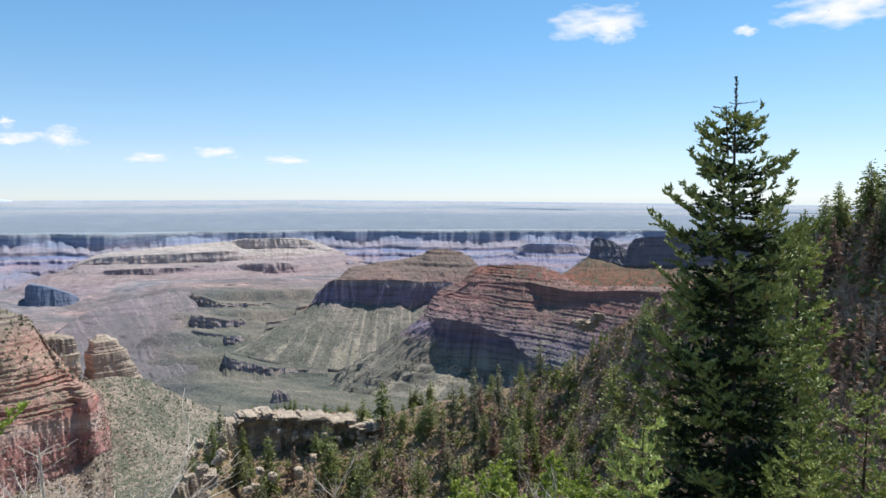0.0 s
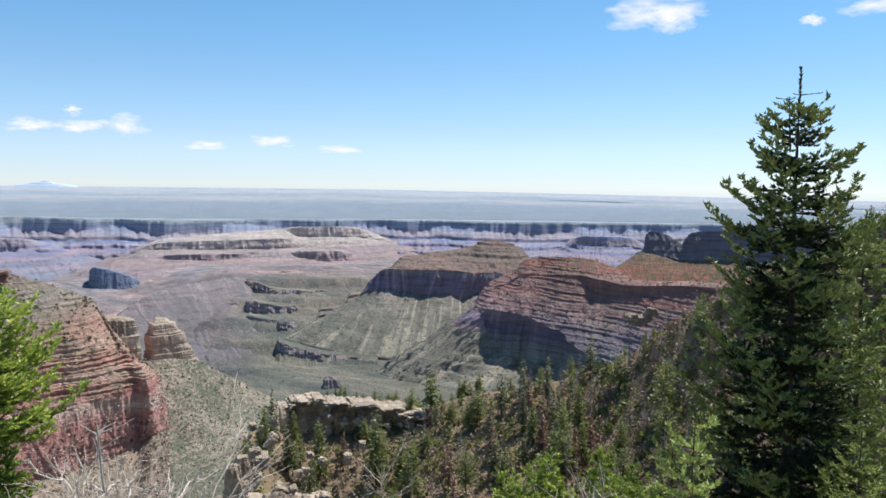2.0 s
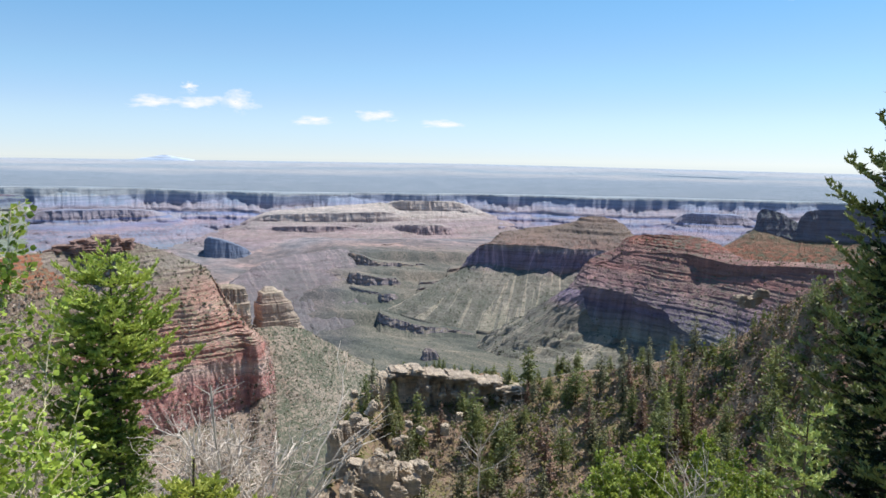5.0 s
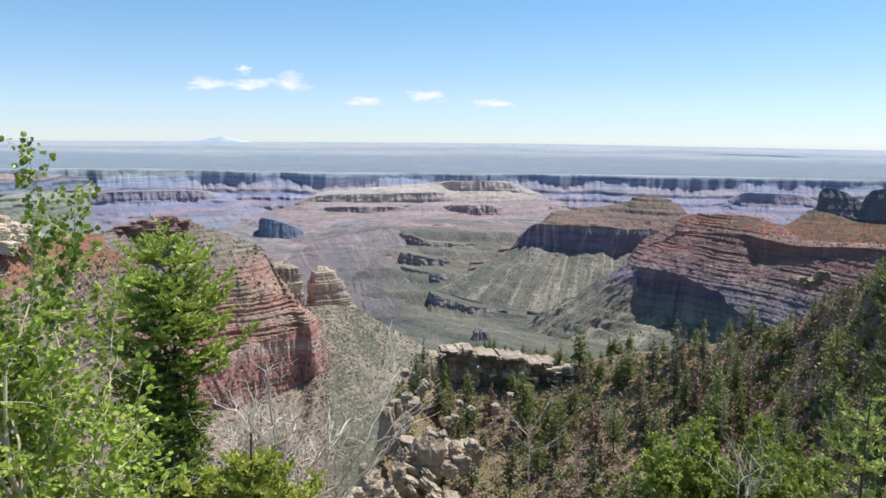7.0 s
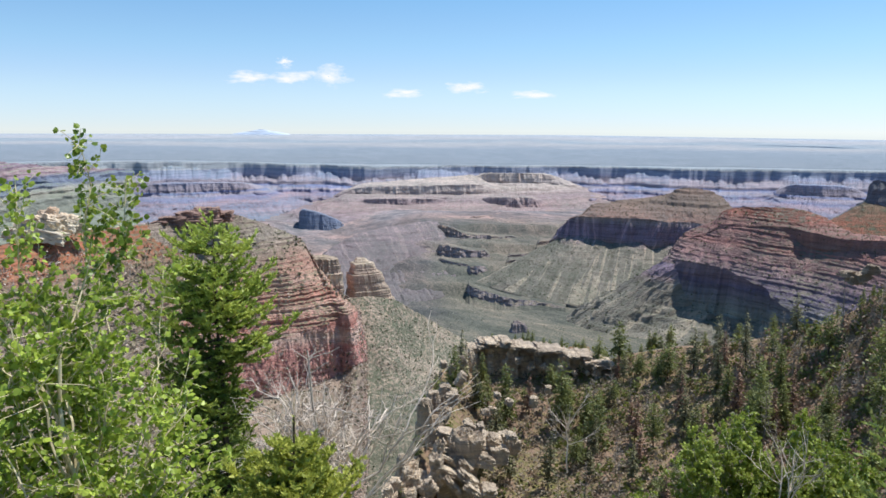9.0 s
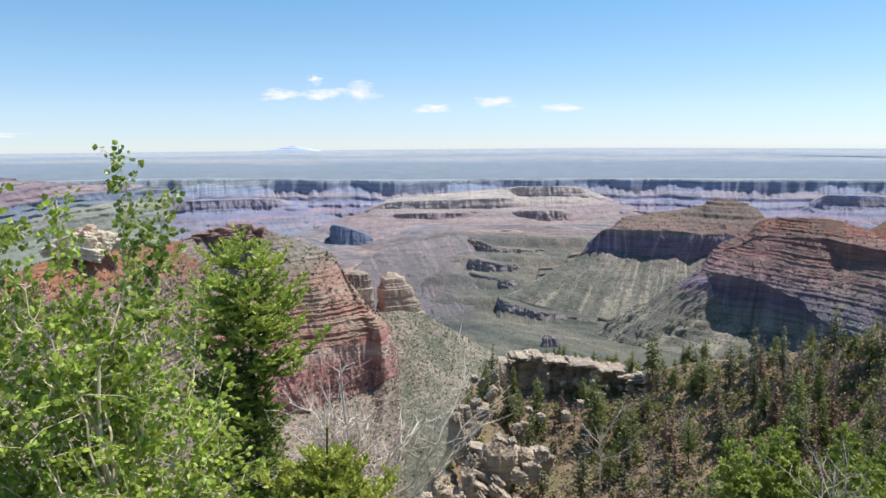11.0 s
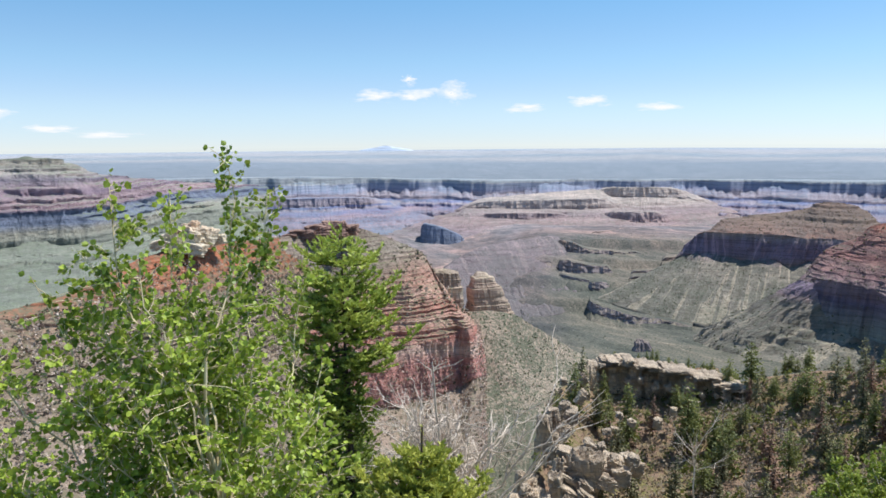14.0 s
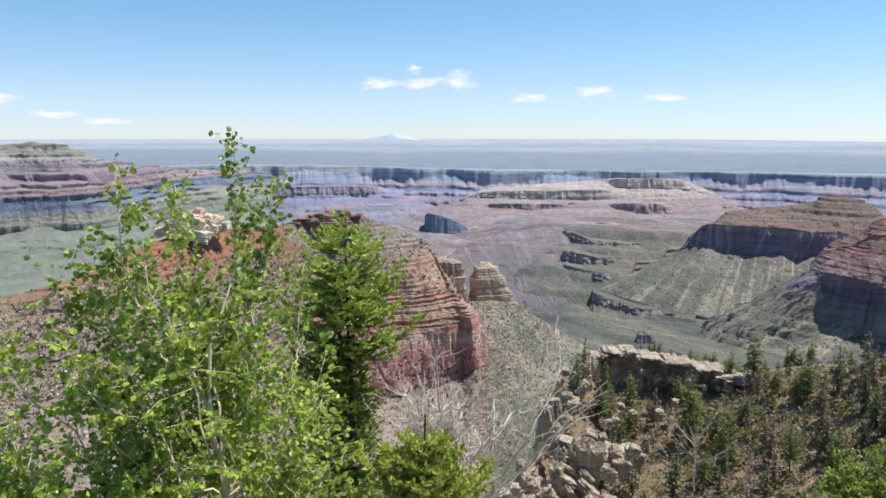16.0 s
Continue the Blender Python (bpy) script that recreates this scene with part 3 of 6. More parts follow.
def bench(top, base, label, calm=1.0):
    """A jointed cliff band along the edge of a terrace, the tread behind it and the talus at its foot."""
    up = polar(top)
    out = up.copy()
    out[:, 2] = 0
    out /= np.linalg.norm(out, axis=1)[:, None]
    n = max(60, int((top[-1][0] - top[0][0]) * 40))
    t, b = spline(up, n), spline(polar(base), n)
    o = spline(out, n)
    high = np.maximum(t[:, 2] - b[:, 2], 1.0)[:, None] * np.ones(3)
    ends = np.minimum(1, np.minimum(np.arange(n), n - 1 - np.arange(n)) / (0.12 * n))[:, None] ** 0.6
    t = b + (t - b) * ends
    wave = fbm(b / 26.0 * (1, 1, 0), 3) * 7 + np.round(fbm(b / 9.0 * (1, 1, 0) + 5, 3) * 5) * 1.1 + vnoise(b / 3.5 * (1, 1, 0)) * 0.8
    nick = np.round(fbm(b / 11.0 * (1, 1, 0) + 8, 2) * 4) * 0.05 * high[:, 0]
    foot = (0.25 - np.abs(fbm(b / 12.0 * (1, 1, 0) + 2, 3))) * 0.5 * high[:, 0]
    rows = [t + o * 120 - (0, 0, 26), t + o * 60 - (0, 0, 4), t + o * 20 - (0, 0, 0.6), t + o * 4]
    cut = [len(rows)]
    for k in np.linspace(0, 1, 12):
        p = t + (b - t) * k
        p = p + o * (1.2 * np.round(vnoise(p / (6.0, 6.0, 2.5)) * 2))[:, None]
        p[:, 2] += nick * (1 - k) + foot * k
        rows.append(p)
    cut.append(len(rows) - 1)
    rows += [b - o * 10 - (0, 0, 3.0), b - o * 30 - (0, 0, 9), b - o * 60 - (0, 0, 26)]
    rows = [p - o * (wave * calm)[:, None] for p in rows]
    rows[cut[1] + 1][:, 2] += foot * 0.4
    g = np.array(rows)
    ob = thing("terrace_cliff", label, "cliff")
    part("tread", sheet("tread", g, ground_mat, 0, cut[0]), ob)
    part("cliff_face", sheet("cliff_face", g, bench_rock, cut[0], cut[1]), ob)
    part("talus", sheet("talus", g, ground_mat, cut[1], len(g) - 1), ob)
    return ob


def floor_distance(az_, el_):
    """How far off the canyon floor is met at a bearing and elevation."""
    d = np.linspace(750, 2600, 1800)
    return float(d[np.argmax(np.degrees(np.arctan2(ground_height(np.full_like(d, az_), d), d)) >= el_)])


def thin_ledge(points, tall, label):
    """A low ledge on the canyon floor: points of bearing and elevation of its foot, and its height in degrees."""
    rows = [(a, e, floor_distance(a, e) - 4) for a, e in points]
    bench([(a, e + tall, d + 1) for a, e, d in rows], [(a, e - 0.06, d) for a, e, d in rows], label, 0.3)


def sampled(grid, n, rng, keep=None, first=0):
    """n random points on a grid, spread by area, with their rows and columns (0..1)."""
    a, b, c = grid[:-1, :-1], grid[1:, :-1], grid[:-1, 1:]
    area = np.linalg.norm(np.cross(b - a, c - a), axis=2)
    if keep is not None:
        area = area * keep(a, np.linspace(0, 1, a.shape[1])[None, :], np.linspace(0, 1, a.shape[0])[:, None])
    area = area * (np.arange(len(area)) >= first)[:, None]
    flat = np.cumsum(area.ravel())
    i = np.searchsorted(flat, rng.random(n) * flat[-1])
    i, j = np.unravel_index(np.minimum(i, area.size - 1), area.shape)
    s, t = rng.random((2, n, 1))
    return a[i, j] + (b - a)[i, j] * s + (c - a)[i, j] * t


def clumps(points, size, rng, tall=0.8, blades=9, fine=1.0):
    """Low tufted shrubs: bunches of crossing leaf-like facets at each point, joined."""
    n = len(points)
    r = size * (0.5 + rng.random(n) ** 2 * 1.1)
    ang = rng.random((n, blades)) * 2 * np.pi
    off = rng.random((n, blades)) ** 0.5 * 0.6
    c = np.stack([np.cos(ang) * off, np.sin(ang) * off, 0.15 + rng.random((n, blades)) * tall * (1 - off * 0.6)], 2)
    e1 = rng.normal(size=(n, blades, 3))
    e1 /= np.linalg.norm(e1, axis=2)[..., None]
    e2 = np.cross(e1, rng.normal(size=(n, blades, 3)))
    e2 /= np.linalg.norm(e2, axis=2)[..., None]
    w = (0.3 + 0.3 * rng.random((n, blades, 1))) * fine
    quad = np.stack([c - e1 * w, c + e2 * w * 0.8, c + e1 * w, c - e2 * w * 0.8], 2)
    v = points[:, None, None, :] + quad * r[:, None, None, None]
    v = v.reshape(-1, 3)
    return v, np.arange(len(v)).reshape(-1, 4)


def rim_rise(az_):
    """How far the level rim stands above its usual height at a bearing."""
    return np.interp(az_, [-40, -20, -13, -5.6, 3, 15, 27, 40], [26, 26, 24, 11, 4, 3, 6, 6])


# one sheet of ground, from underfoot to the horizon and behind
def ground_height(az, d):
    right = np.interp(d, [0, 2, 5, 12, 40, 90, 160, 300, 500, 800, 884, 1085, 1150, 1162, 1240, 1262, 1275, 1338, 1390, 1400, 1505, 1560, 1570, 1900, 2300, 2960, 3060, 4950],
                      [-1.65, -1.8, -4.6, -11, -33, -68, -110, -200, -235, -240, -238, -255, -252, -237, -236, -234, -224, -224, -222, -206, -213, -211, -193, -206, -236, -245, -136, -22])
    left = np.interp(d, [0, 2, 5, 12, 40, 90, 160, 300, 500, 800, 1100, 1500, 1900, 2300, 2960, 3060, 4950],
                     [-1.65, -1.8, -4.6, -11, -32, -62, -95, -190, -235, -245, -246, -248, -250, -250, -248, -136, -22])
    k = smooth(-1, 6.2, az + 0.004 * (d - 1300) + 1.2 * np.sin(d / 170.0))
    z = left + (right - left) * k - np.clip(az - 15, 0, 40) * smooth(3000, 4950, d) * 0.9 + rim_rise(az) * smooth(2850, 3050, d) * (1 - smooth(3300, 4950, d))
    behind = smooth(65, 110, np.abs(az))
    return z + (-1.5 + 0.004 * d - z) * behind


az = np.concatenate([np.linspace(-180, -50, 40)[:-1], np.linspace(-50, -10, 90)[:-1], np.linspace(-10, 20, 220)[:-1], np.linspace(20, 66, 100), np.linspace(66, 180, 36)[1:-1]])
dist = np.concatenate([[0.01], np.geomspace(0.8, 60, 40), np.geomspace(63, 680, 40), np.linspace(690, 2150, 170), np.geomspace(2170, 4950, 90)])
D, A = np.meshgrid(dist, az, indexing="ij")
G = np.stack([D * np.sin(np.radians(A)), D * np.cos(np.radians(A)), ground_height(A, D)], 2)
turn = np.stack([G[..., 0] * 0.9 + G[..., 1] * 0.44, G[..., 1] * 0.9 - G[..., 0] * 0.44, 0 * D], 2)
ridged = 1 - 2 * np.abs(fbm(turn / (60.0, 130.0, 1) + 3.1 + 0.3 * fbm(G / 60.0 * (1, 1, 0), 3)[..., None], 5))
G[..., 2] += (fbm(G / 190.0 * (1, 1, 0), 4) * 4 + ridged * 3.5 + (1 - np.abs(vnoise(turn / (14.0, 34.0, 1)))) * 2.2 + (1 - np.abs(fbm(turn / (22.0, 40.0, 1) + 9, 3))) * 3.5 - 6) * smooth(700, 1300, D) * (1 - smooth(2700, 3000, D)) + fbm(G / 6.0, 4) * 0.5 * smooth(2, 20, D)
G[..., 2] += fbm(G / 420.0, 4) * 7 * smooth(3000, 3400, D) * (1 - smooth(4700, 4950, D))
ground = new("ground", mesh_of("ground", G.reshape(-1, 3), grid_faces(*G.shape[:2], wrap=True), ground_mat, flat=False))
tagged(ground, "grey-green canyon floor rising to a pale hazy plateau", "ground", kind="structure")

# the far wall of the canyon, with bays and headlands, under the plateau
waz = np.linspace(-52, 66, 1500)


def along(scale, seed, octaves=1):
    p = np.stack([waz / scale, waz * 0 + 0.37, waz * 0 + seed], 1)
    return fbm(p, octaves) if octaves > 1 else vnoise(p)


bay = along(8.0, 2.2) * 150 + along(2.9, 8.2) * 55 + along(1.1, 5.2) * 14 + along(0.45, 15.2) * 7
crag = along(1.6, 1.2, 5) * 28 + np.abs(along(2.3, 13.2, 3)) * 34 + along(0.22, 19.2) * 3
crag2 = (np.abs(along(1.5, 31.2, 2)) * 2 - 0.6) * 110 + (np.abs(along(0.5, 35.2, 2)) - 0.3) * 60 + along(0.2, 37.2, 2) * 10
scallop = (0.35 - np.abs(along(1.3, 41.2, 3))) * 24 + (0.35 - np.abs(along(0.42, 47.2, 3))) * 14 + along(0.15, 49.2) * 3 + along(2.6, 43.2) * 22
# distance, height, share of the bays, of the crags and of the scalloped talus
profile = [(3080, -137, 0.2, 0, 0), (2960, -134, 0.8, 0, 0), (2862, -133, 1, 1, 0), (2857, -137, 1, 1, 0.05), (2850, -158, 1, 1, 0.3), (2846, -170, 1, 0.9, 1.0), (2806, -180, 1, 0.5, 0.8), (2760, -185, 1, 0.4, 0.3), (2754, -195, 1, 0.4, 0.2), (2700, -199, 0.95, -0.4, 0.5), (2670, -202, 0.9, -0.6, 0.2),
           (2665, -211, 0.9, -0.7, 0.1), (2590, -215, 0.85, -0.8, 0.4), (2520, -219, 0.8, -0.9, 0.1), (2515, -228, 0.8, -0.9, 0), (2430, -232, 0.7, -1.0, 0.3), (2350, -236, 0.6, -1.0, 0), (2344, -245, 0.6, -1.0, 0), (2220, -250, 0.5, -0.8, 0), (2080, -264, 0.4, -0.4, 0)]
rows = []
for (d0, z0, kb, kc, ks), (d1, z1, kb1, kc1, ks1) in zip(profile, profile[1:]):
    for s in range(4):
        t = s / 4
        kk = kc + (kc1 - kc) * t
        d = d0 + (d1 - d0) * t + bay * (kb + (kb1 - kb) * t) + crag * max(kk, 0) + crag2 * max(-kk, 0)
        rows.append(np.stack([d * np.sin(np.radians(waz)), d * np.cos(np.radians(waz)), z0 + (z1 - z0) * t + scallop * (ks + (ks1 - ks) * t)], 1))
W = np.array(rows)
W[..., 2] += rim_rise(waz) * smooth(-215, -150, W[..., 2])
W[..., 2] += fbm(W / 110.0 * (1, 1, 0.3), 4) * 7.0 * smooth(-141, -185, W[..., 2]) + fbm(W / 45.0 * (1, 1, 0.1), 4) * 1.8 * smooth(-132, -150, W[..., 2])
landform("far_canyon_wall", W, hazed_far_rock, "hazy banded far canyon wall with dark cliffs under a level rim", "canyon wall", "structure")

f_crest = [(-46.6, -0.46, 1800), (-39.2, -0.74, 1850), (-33.2, -0.57, 1900), (-31.3, -0.36, 1900), (-28.9, -0.82, 1900), (-27.3, -1.60, 1930), (-24.7, -1.95, 2100), (-21.4, -2.31, 2400), (-15.8, -2.75, 2700)]
f_toe = [(-47.5, -8.58, 1250), (-40.0, -9.58, 1280), (-33.9, -10.08, 1300), (-32.0, -10.09, 1320), (-29.5, -9.92, 1340), (-27.8, -9.67, 1360), (-25.1, -9.07, 1450), (-21.6, -8.05, 1650), (-16.0, -7.44, 1900)]


def between(a, b, k, m):
    """A contour between two, k of the way along the ground and m of the way down in elevation."""
    return [(p[0] + (q[0] - p[0]) * k, p[1] + (q[1] - p[1]) * m, p[2] + (q[2] - p[2]) * k) for p, q in zip(a, b)]


left_mesa = loft([f_crest, between(f_crest, f_toe, 0.1, 0.12), between(f_crest, f_toe, 0.13, 0.2), between(f_crest, f_toe, 0.36, 0.4), between(f_crest, f_toe, 0.39, 0.58), between(f_crest, f_toe, 0.7, 0.78), f_toe],
                 400, [24, 10, 56, 14, 46, 22], [4, 6, 6, 6, 5, 8, 10], [(10.0, 1.0), "cliff", (13.0, 1.1), "cliff", (13.0, 0.9), (10.0, 0.5)], 52.0, 3, [(200, 20)], (150, 60), 2.2, 1.2, 0.0, 0.4)
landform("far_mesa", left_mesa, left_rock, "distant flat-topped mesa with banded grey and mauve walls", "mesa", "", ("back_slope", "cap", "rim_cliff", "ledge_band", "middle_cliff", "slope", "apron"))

h_peak = [(-2.4, -4.9, 2640), (-0.15, -4.0, 2590), (1.5, -3.8, 2580), (3.7, -3.6, 2570), (6.7, -3.38, 2570), (8.7, -3.27, 2570), (9.9, -3.85, 2600), (11.8, -4.4, 2680)]
h_top = [(-2.6, -5.0, 2560), (-0.4, -4.3, 2480), (1.5, -4.12, 2440), (3.9, -4.08, 2430), (6.5, -4.02, 2430), (8.8, -3.98, 2445), (10.4, -4.3, 2520), (12.0, -4.6, 2620)]
h_cliff = [(-2.8, -5.1, 2540), (-0.6, -4.62, 2470), (1.5, -4.68, 2428), (4.0, -4.68, 2420), (6.5, -4.66, 2420), (8.9, -4.6, 2435), (10.6, -4.7, 2510), (12.3, -4.85, 2610)]
h_red = [(-4.5, -5.6, 2440), (-1.8, -5.2, 2310), (1.4, -5.27, 2280), (4.5, -5.22, 2290), (6.7, -5.1, 2320), (9.5, -5.0, 2330), (11.5, -5.1, 2420), (13.5, -5.2, 2540)]
h_foot = [(-7.0, -6.6, 2150), (-4.0, -6.8, 2060), (0.0, -6.8, 2020), (4.0, -6.7, 2040), (7.5, -6.5, 2080), (11.0, -6.4, 2120), (13.5, -6.3, 2200), (16.0, -6.2, 2320)]
head_grid = loft([h_peak, h_top, h_cliff, h_red, h_foot], 520, [12, 12, 28, 26], [4, 6, 7, 8, 12], ["slope", "cliff", (10.0, 1.0), (9.0, 0.5)], 42.0, 17, [(160, 30)], (60, 30))
landform("headland", head_grid, hazed_pale_rock, "hazy pale banded headland standing out from the far canyon wall", "headland", "", ("back_slope", "cap", "cliff_band", "ledge_slope", "red_slope", "apron"))


def far_headland(a0, a1, el, d, seed, material):
    """A lesser headland of the far wall between two bearings."""
    s = (a1 - a0) / 5
    top = [(a0, el - 0.9, d + 160), (a0 + s, el - 0.1, d + 30), (a0 + 2 * s, el, d), (a0 + 3 * s, el, d), (a0 + 4 * s, el - 0.1, d + 30), (a1, el - 0.7, d + 160)]
    foot = [(a0 - s, el - 1.5, d + 60), (a0 + 0.8 * s, el - 0.75, d + 18), (a0 + 2 * s, el - 0.7, d - 12), (a0 + 3 * s, el - 0.7, d - 12), (a0 + 4.2 * s, el - 0.75, d + 18), (a1 + s, el - 1.3, d + 80)]
    low = [(a0 - 2 * s, el - 2.1, d - 120), (a0 + 0.4 * s, el - 1.9, d - 190), (a0 + 2 * s, el - 1.9, d - 220), (a0 + 3 * s, el - 1.9, d - 220), (a0 + 4.6 * s, el - 1.9, d - 190), (a1 + 2 * s, el - 2.0, d - 100)]
    toe_ = [(a0 - 3 * s, el - 3.4, d - 330), (a0, el - 3.5, d - 430), (a0 + 2 * s, el - 3.5, d - 470), (a0 + 3 * s, el - 3.5, d - 470), (a0 + 5 * s, el - 3.4, d - 430), (a1 + 3 * s, el - 3.3, d - 320)]
    g = loft([top, foot, low, toe_], 220, [10, 16, 14], [7, 10, 16, 16], ["cliff", (10.0, 1.0), (12.0, 0.6)], 36.0, seed, [(90, 2), (160, 30)], (60, 30))
    return landform("headland", g, material, "hazy banded headland standing out from the far canyon wall", "headland", "", ("back_slope", "cap", "cliff_band", "red_slope", "apron"))


for a0, a1, el, d, seed, mat in ((-17.0, -6.0, -3.75, 2520, 31, hazed_far_rock), (7.6, 16.0, -3.12, 2640, 33, hazed_pale_rock), (29.5, 36.0, -3.55, 2560, 36, hazed_far_rock), (-1.6, 8.2, -5.05, 2250, 44, hazed_pale_rock), (8.4, 14.6, -4.9, 2280, 47, hazed_pale_rock)):
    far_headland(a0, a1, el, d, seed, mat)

mound = np.linspace(0, 2 * np.pi, 25)[:-1]
hill = np.array([[(r * 210 * np.cos(a) - 605, r * 30 * np.sin(a) + 4890, h) for a in mound] for r, h in ((1.0, -40), (0.8, -19), (0.5, -9), (0.25, -1), (0.05, 8))])
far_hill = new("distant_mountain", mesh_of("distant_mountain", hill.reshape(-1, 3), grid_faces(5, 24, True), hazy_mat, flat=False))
tagged(far_hill, "faint blue mountain on the horizon beyond the plateau", "mountain")

# small far mesa standing on the canyon floor
fm_top = [(-4.41, -5.96, 2000), (-4.11, -5.80, 1975), (-3.20, -6.02, 1962), (-2.28, -6.37, 1960), (-1.61, -6.68, 1965), (-1.07, -7.15, 2000)]
fm_base = [(-4.48, -7.18, 1990), (-4.15, -7.31, 1962), (-3.23, -7.46, 1946), (-2.31, -7.56, 1945), (-1.54, -7.57, 1950), (-1.03, -7.45, 1990)]
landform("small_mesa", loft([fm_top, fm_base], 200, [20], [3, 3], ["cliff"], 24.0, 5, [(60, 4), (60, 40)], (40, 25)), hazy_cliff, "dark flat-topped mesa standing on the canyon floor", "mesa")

bench([(5.7, -7.15, 1540), (6.6, -7.13, 1520), (8.3, -7.68, 1510), (11.1, -7.84, 1500)], [(5.7, -7.87, 1535), (6.6, -8.02, 1512), (8.3, -8.14, 1503), (11.1, -7.97, 1495)], "dark cliff band edging a green upper terrace")
bench([(5.9, -8.58, 1370), (6.6, -8.61, 1350), (8.7, -8.93, 1345), (10.0, -9.01, 1345)], [(5.8, -9.22, 1362), (6.6, -9.45, 1343), (8.7, -9.60, 1338), (10.0, -9.42, 1340)], "long dark cliff band edging a green terrace")
bench([(8.2, -10.16, 1260), (8.8, -10.10, 1245), (9.8, -10.18, 1250)], [(8.1, -10.67, 1255), (8.8, -10.76, 1238), (9.8, -10.48, 1243)], "short dark cliff knob on a terrace edge")
bench([(8.1, -11.38, 1150), (8.8, -11.77, 1120), (10.9, -12.38, 1100), (13.0, -12.67, 1090), (15.8, -12.89, 1085)], [(8.1, -12.18, 1140), (8.8, -12.48, 1112), (10.9, -13.04, 1092), (13.0, -13.04, 1085), (15.8, -13.05, 1080)], "dark curving cliff band at the foot of the grey slope")

for points, tall in (
        ([(-0.36, -8.05), (0.58, -7.98), (1.65, -8.11), (2.81, -8.16)], 0.14),
        ([(3.67, -8.85), (4.54, -8.77), (5.49, -8.73)], 0.1),
        ([(6.01, -9.67), (7.05, -9.92), (8.71, -10.25)], 0.12),
        ([(11.29, -9.36), (12.24, -9.3), (13.43, -9.14)], 0.12),
        ([(11.21, -9.78), (12.24, -9.72), (13.53, -9.52)], 0.13),
        ([(11.05, -10.21), (12.04, -10.19), (13.19, -10.0)], 0.12),
        ([(8.24, -6.53), (9.61, -6.43), (10.98, -6.08)], 0.12),
        ([(13.5, -8.42), (14.56, -8.31), (15.78, -8.11)], 0.22),
        ([(8.99, -7.98), (10.49, -7.92), (12.0, -7.94)], 0.1)):
    thin_ledge(points, tall, "thin dark rock ledge crossing the grey canyon floor")

# low grey spur that runs down to the valley between the terraces
g_crest = [(-4.13, -9.97, 1250), (-1.99, -8.66, 1360), (-0.27, -7.75, 1420), (2.30, -7.14, 1480), (4.45, -6.84, 1530), (5.96, -6.76, 1570)]
g_toe = [(-2.10, -14.24, 980), (0.51, -13.97, 1020), (2.69, -13.37, 1060), (4.66, -12.66, 1110), (6.41, -11.80, 1170), (7.58, -11.28, 1205)]
grey_grid = loft([g_crest, between(g_crest, g_toe, 0.45, 0.5), g_toe], 320, [44, 56], [7, 11, 8], [(9.0, 0.35), "slope"], 44.0, 23, [(60, 8), (120, 50)], (40, 20), 2.4)
grey_front = loft_marks[2]
landform("canyon_spur", grey_grid, spur_rock, "low grey-brown spur streaked with pale washes on the canyon floor", "canyon slope", "", ("back_slope", "rear_edge", "upper_slope", "lower_slope"))

m_peak = [(15.58, -6.97, 1330), (16.81, -6.10, 1330), (17.61, -5.29, 1330), (19.65, -4.95, 1330), (21.65, -4.69, 1330), (22.95, -4.41, 1330), (23.79, -3.98, 1325), (25.34, -4.02, 1320), (26.39, -4.43, 1310), (27.19, -5.16, 1310), (28.26, -5.72, 1330), (29.74, -5.85, 1400)]
m_capt = [(14.96, -7.50, 1290), (16.07, -6.37, 1270), (17.44, -6.26, 1258), (19.70, -6.28, 1245), (21.72, -6.30, 1240), (22.93, -6.50, 1236), (23.91, -6.42, 1245), (25.28, -6.49, 1240), (26.24, -6.57, 1238), (27.17, -6.24, 1255), (28.28, -6.03, 1290), (29.76, -6.12, 1330)]
m_capb = [(14.56, -8.18, 1282), (15.94, -7.81, 1264), (17.70, -7.93, 1252), (19.16, -8.13, 1240), (20.99, -8.06, 1234), (22.15, -8.51, 1229), (23.40, -7.96, 1238), (24.77, -7.81, 1234), (26.31, -7.73, 1231), (27.25, -7.52, 1246), (28.37, -7.50, 1280), (29.78, -7.54, 1320)]
m_toe = [(8.81, -11.36, 1180), (13.21, -12.50, 1112), (15.75, -12.80, 1100), (18.30, -12.93, 1092), (20.38, -12.99, 1088), (22.44, -13.06, 1082), (23.85, -13.09, 1080), (25.44, -13.13, 1080), (26.58, -13.19, 1080), (27.97, -13.19, 1090), (29.30, -13.18, 1110), (31.80, -13.16, 1180)]
mesa_grid = loft([m_peak, m_capt, m_capb, m_toe], 500, [36, 20, 60], [2.5, 5, 5, 4], [(7.0, 0.4), "cliff", "slope"], 24.0, 6, [(60, 20), (120, 80)], (4, 25))
mesa_front = loft_marks[2]
landform("mesa", mesa_grid, mesa_rock, "broad mesa with dark red cap cliff over a grey-green talus apron", "mesa", "", ("back_slope", "rear_edge", "summit", "cap_cliff", "talus_apron"), None, (("summit", mesa_top_rock), ("rear_edge", mesa_top_rock)))

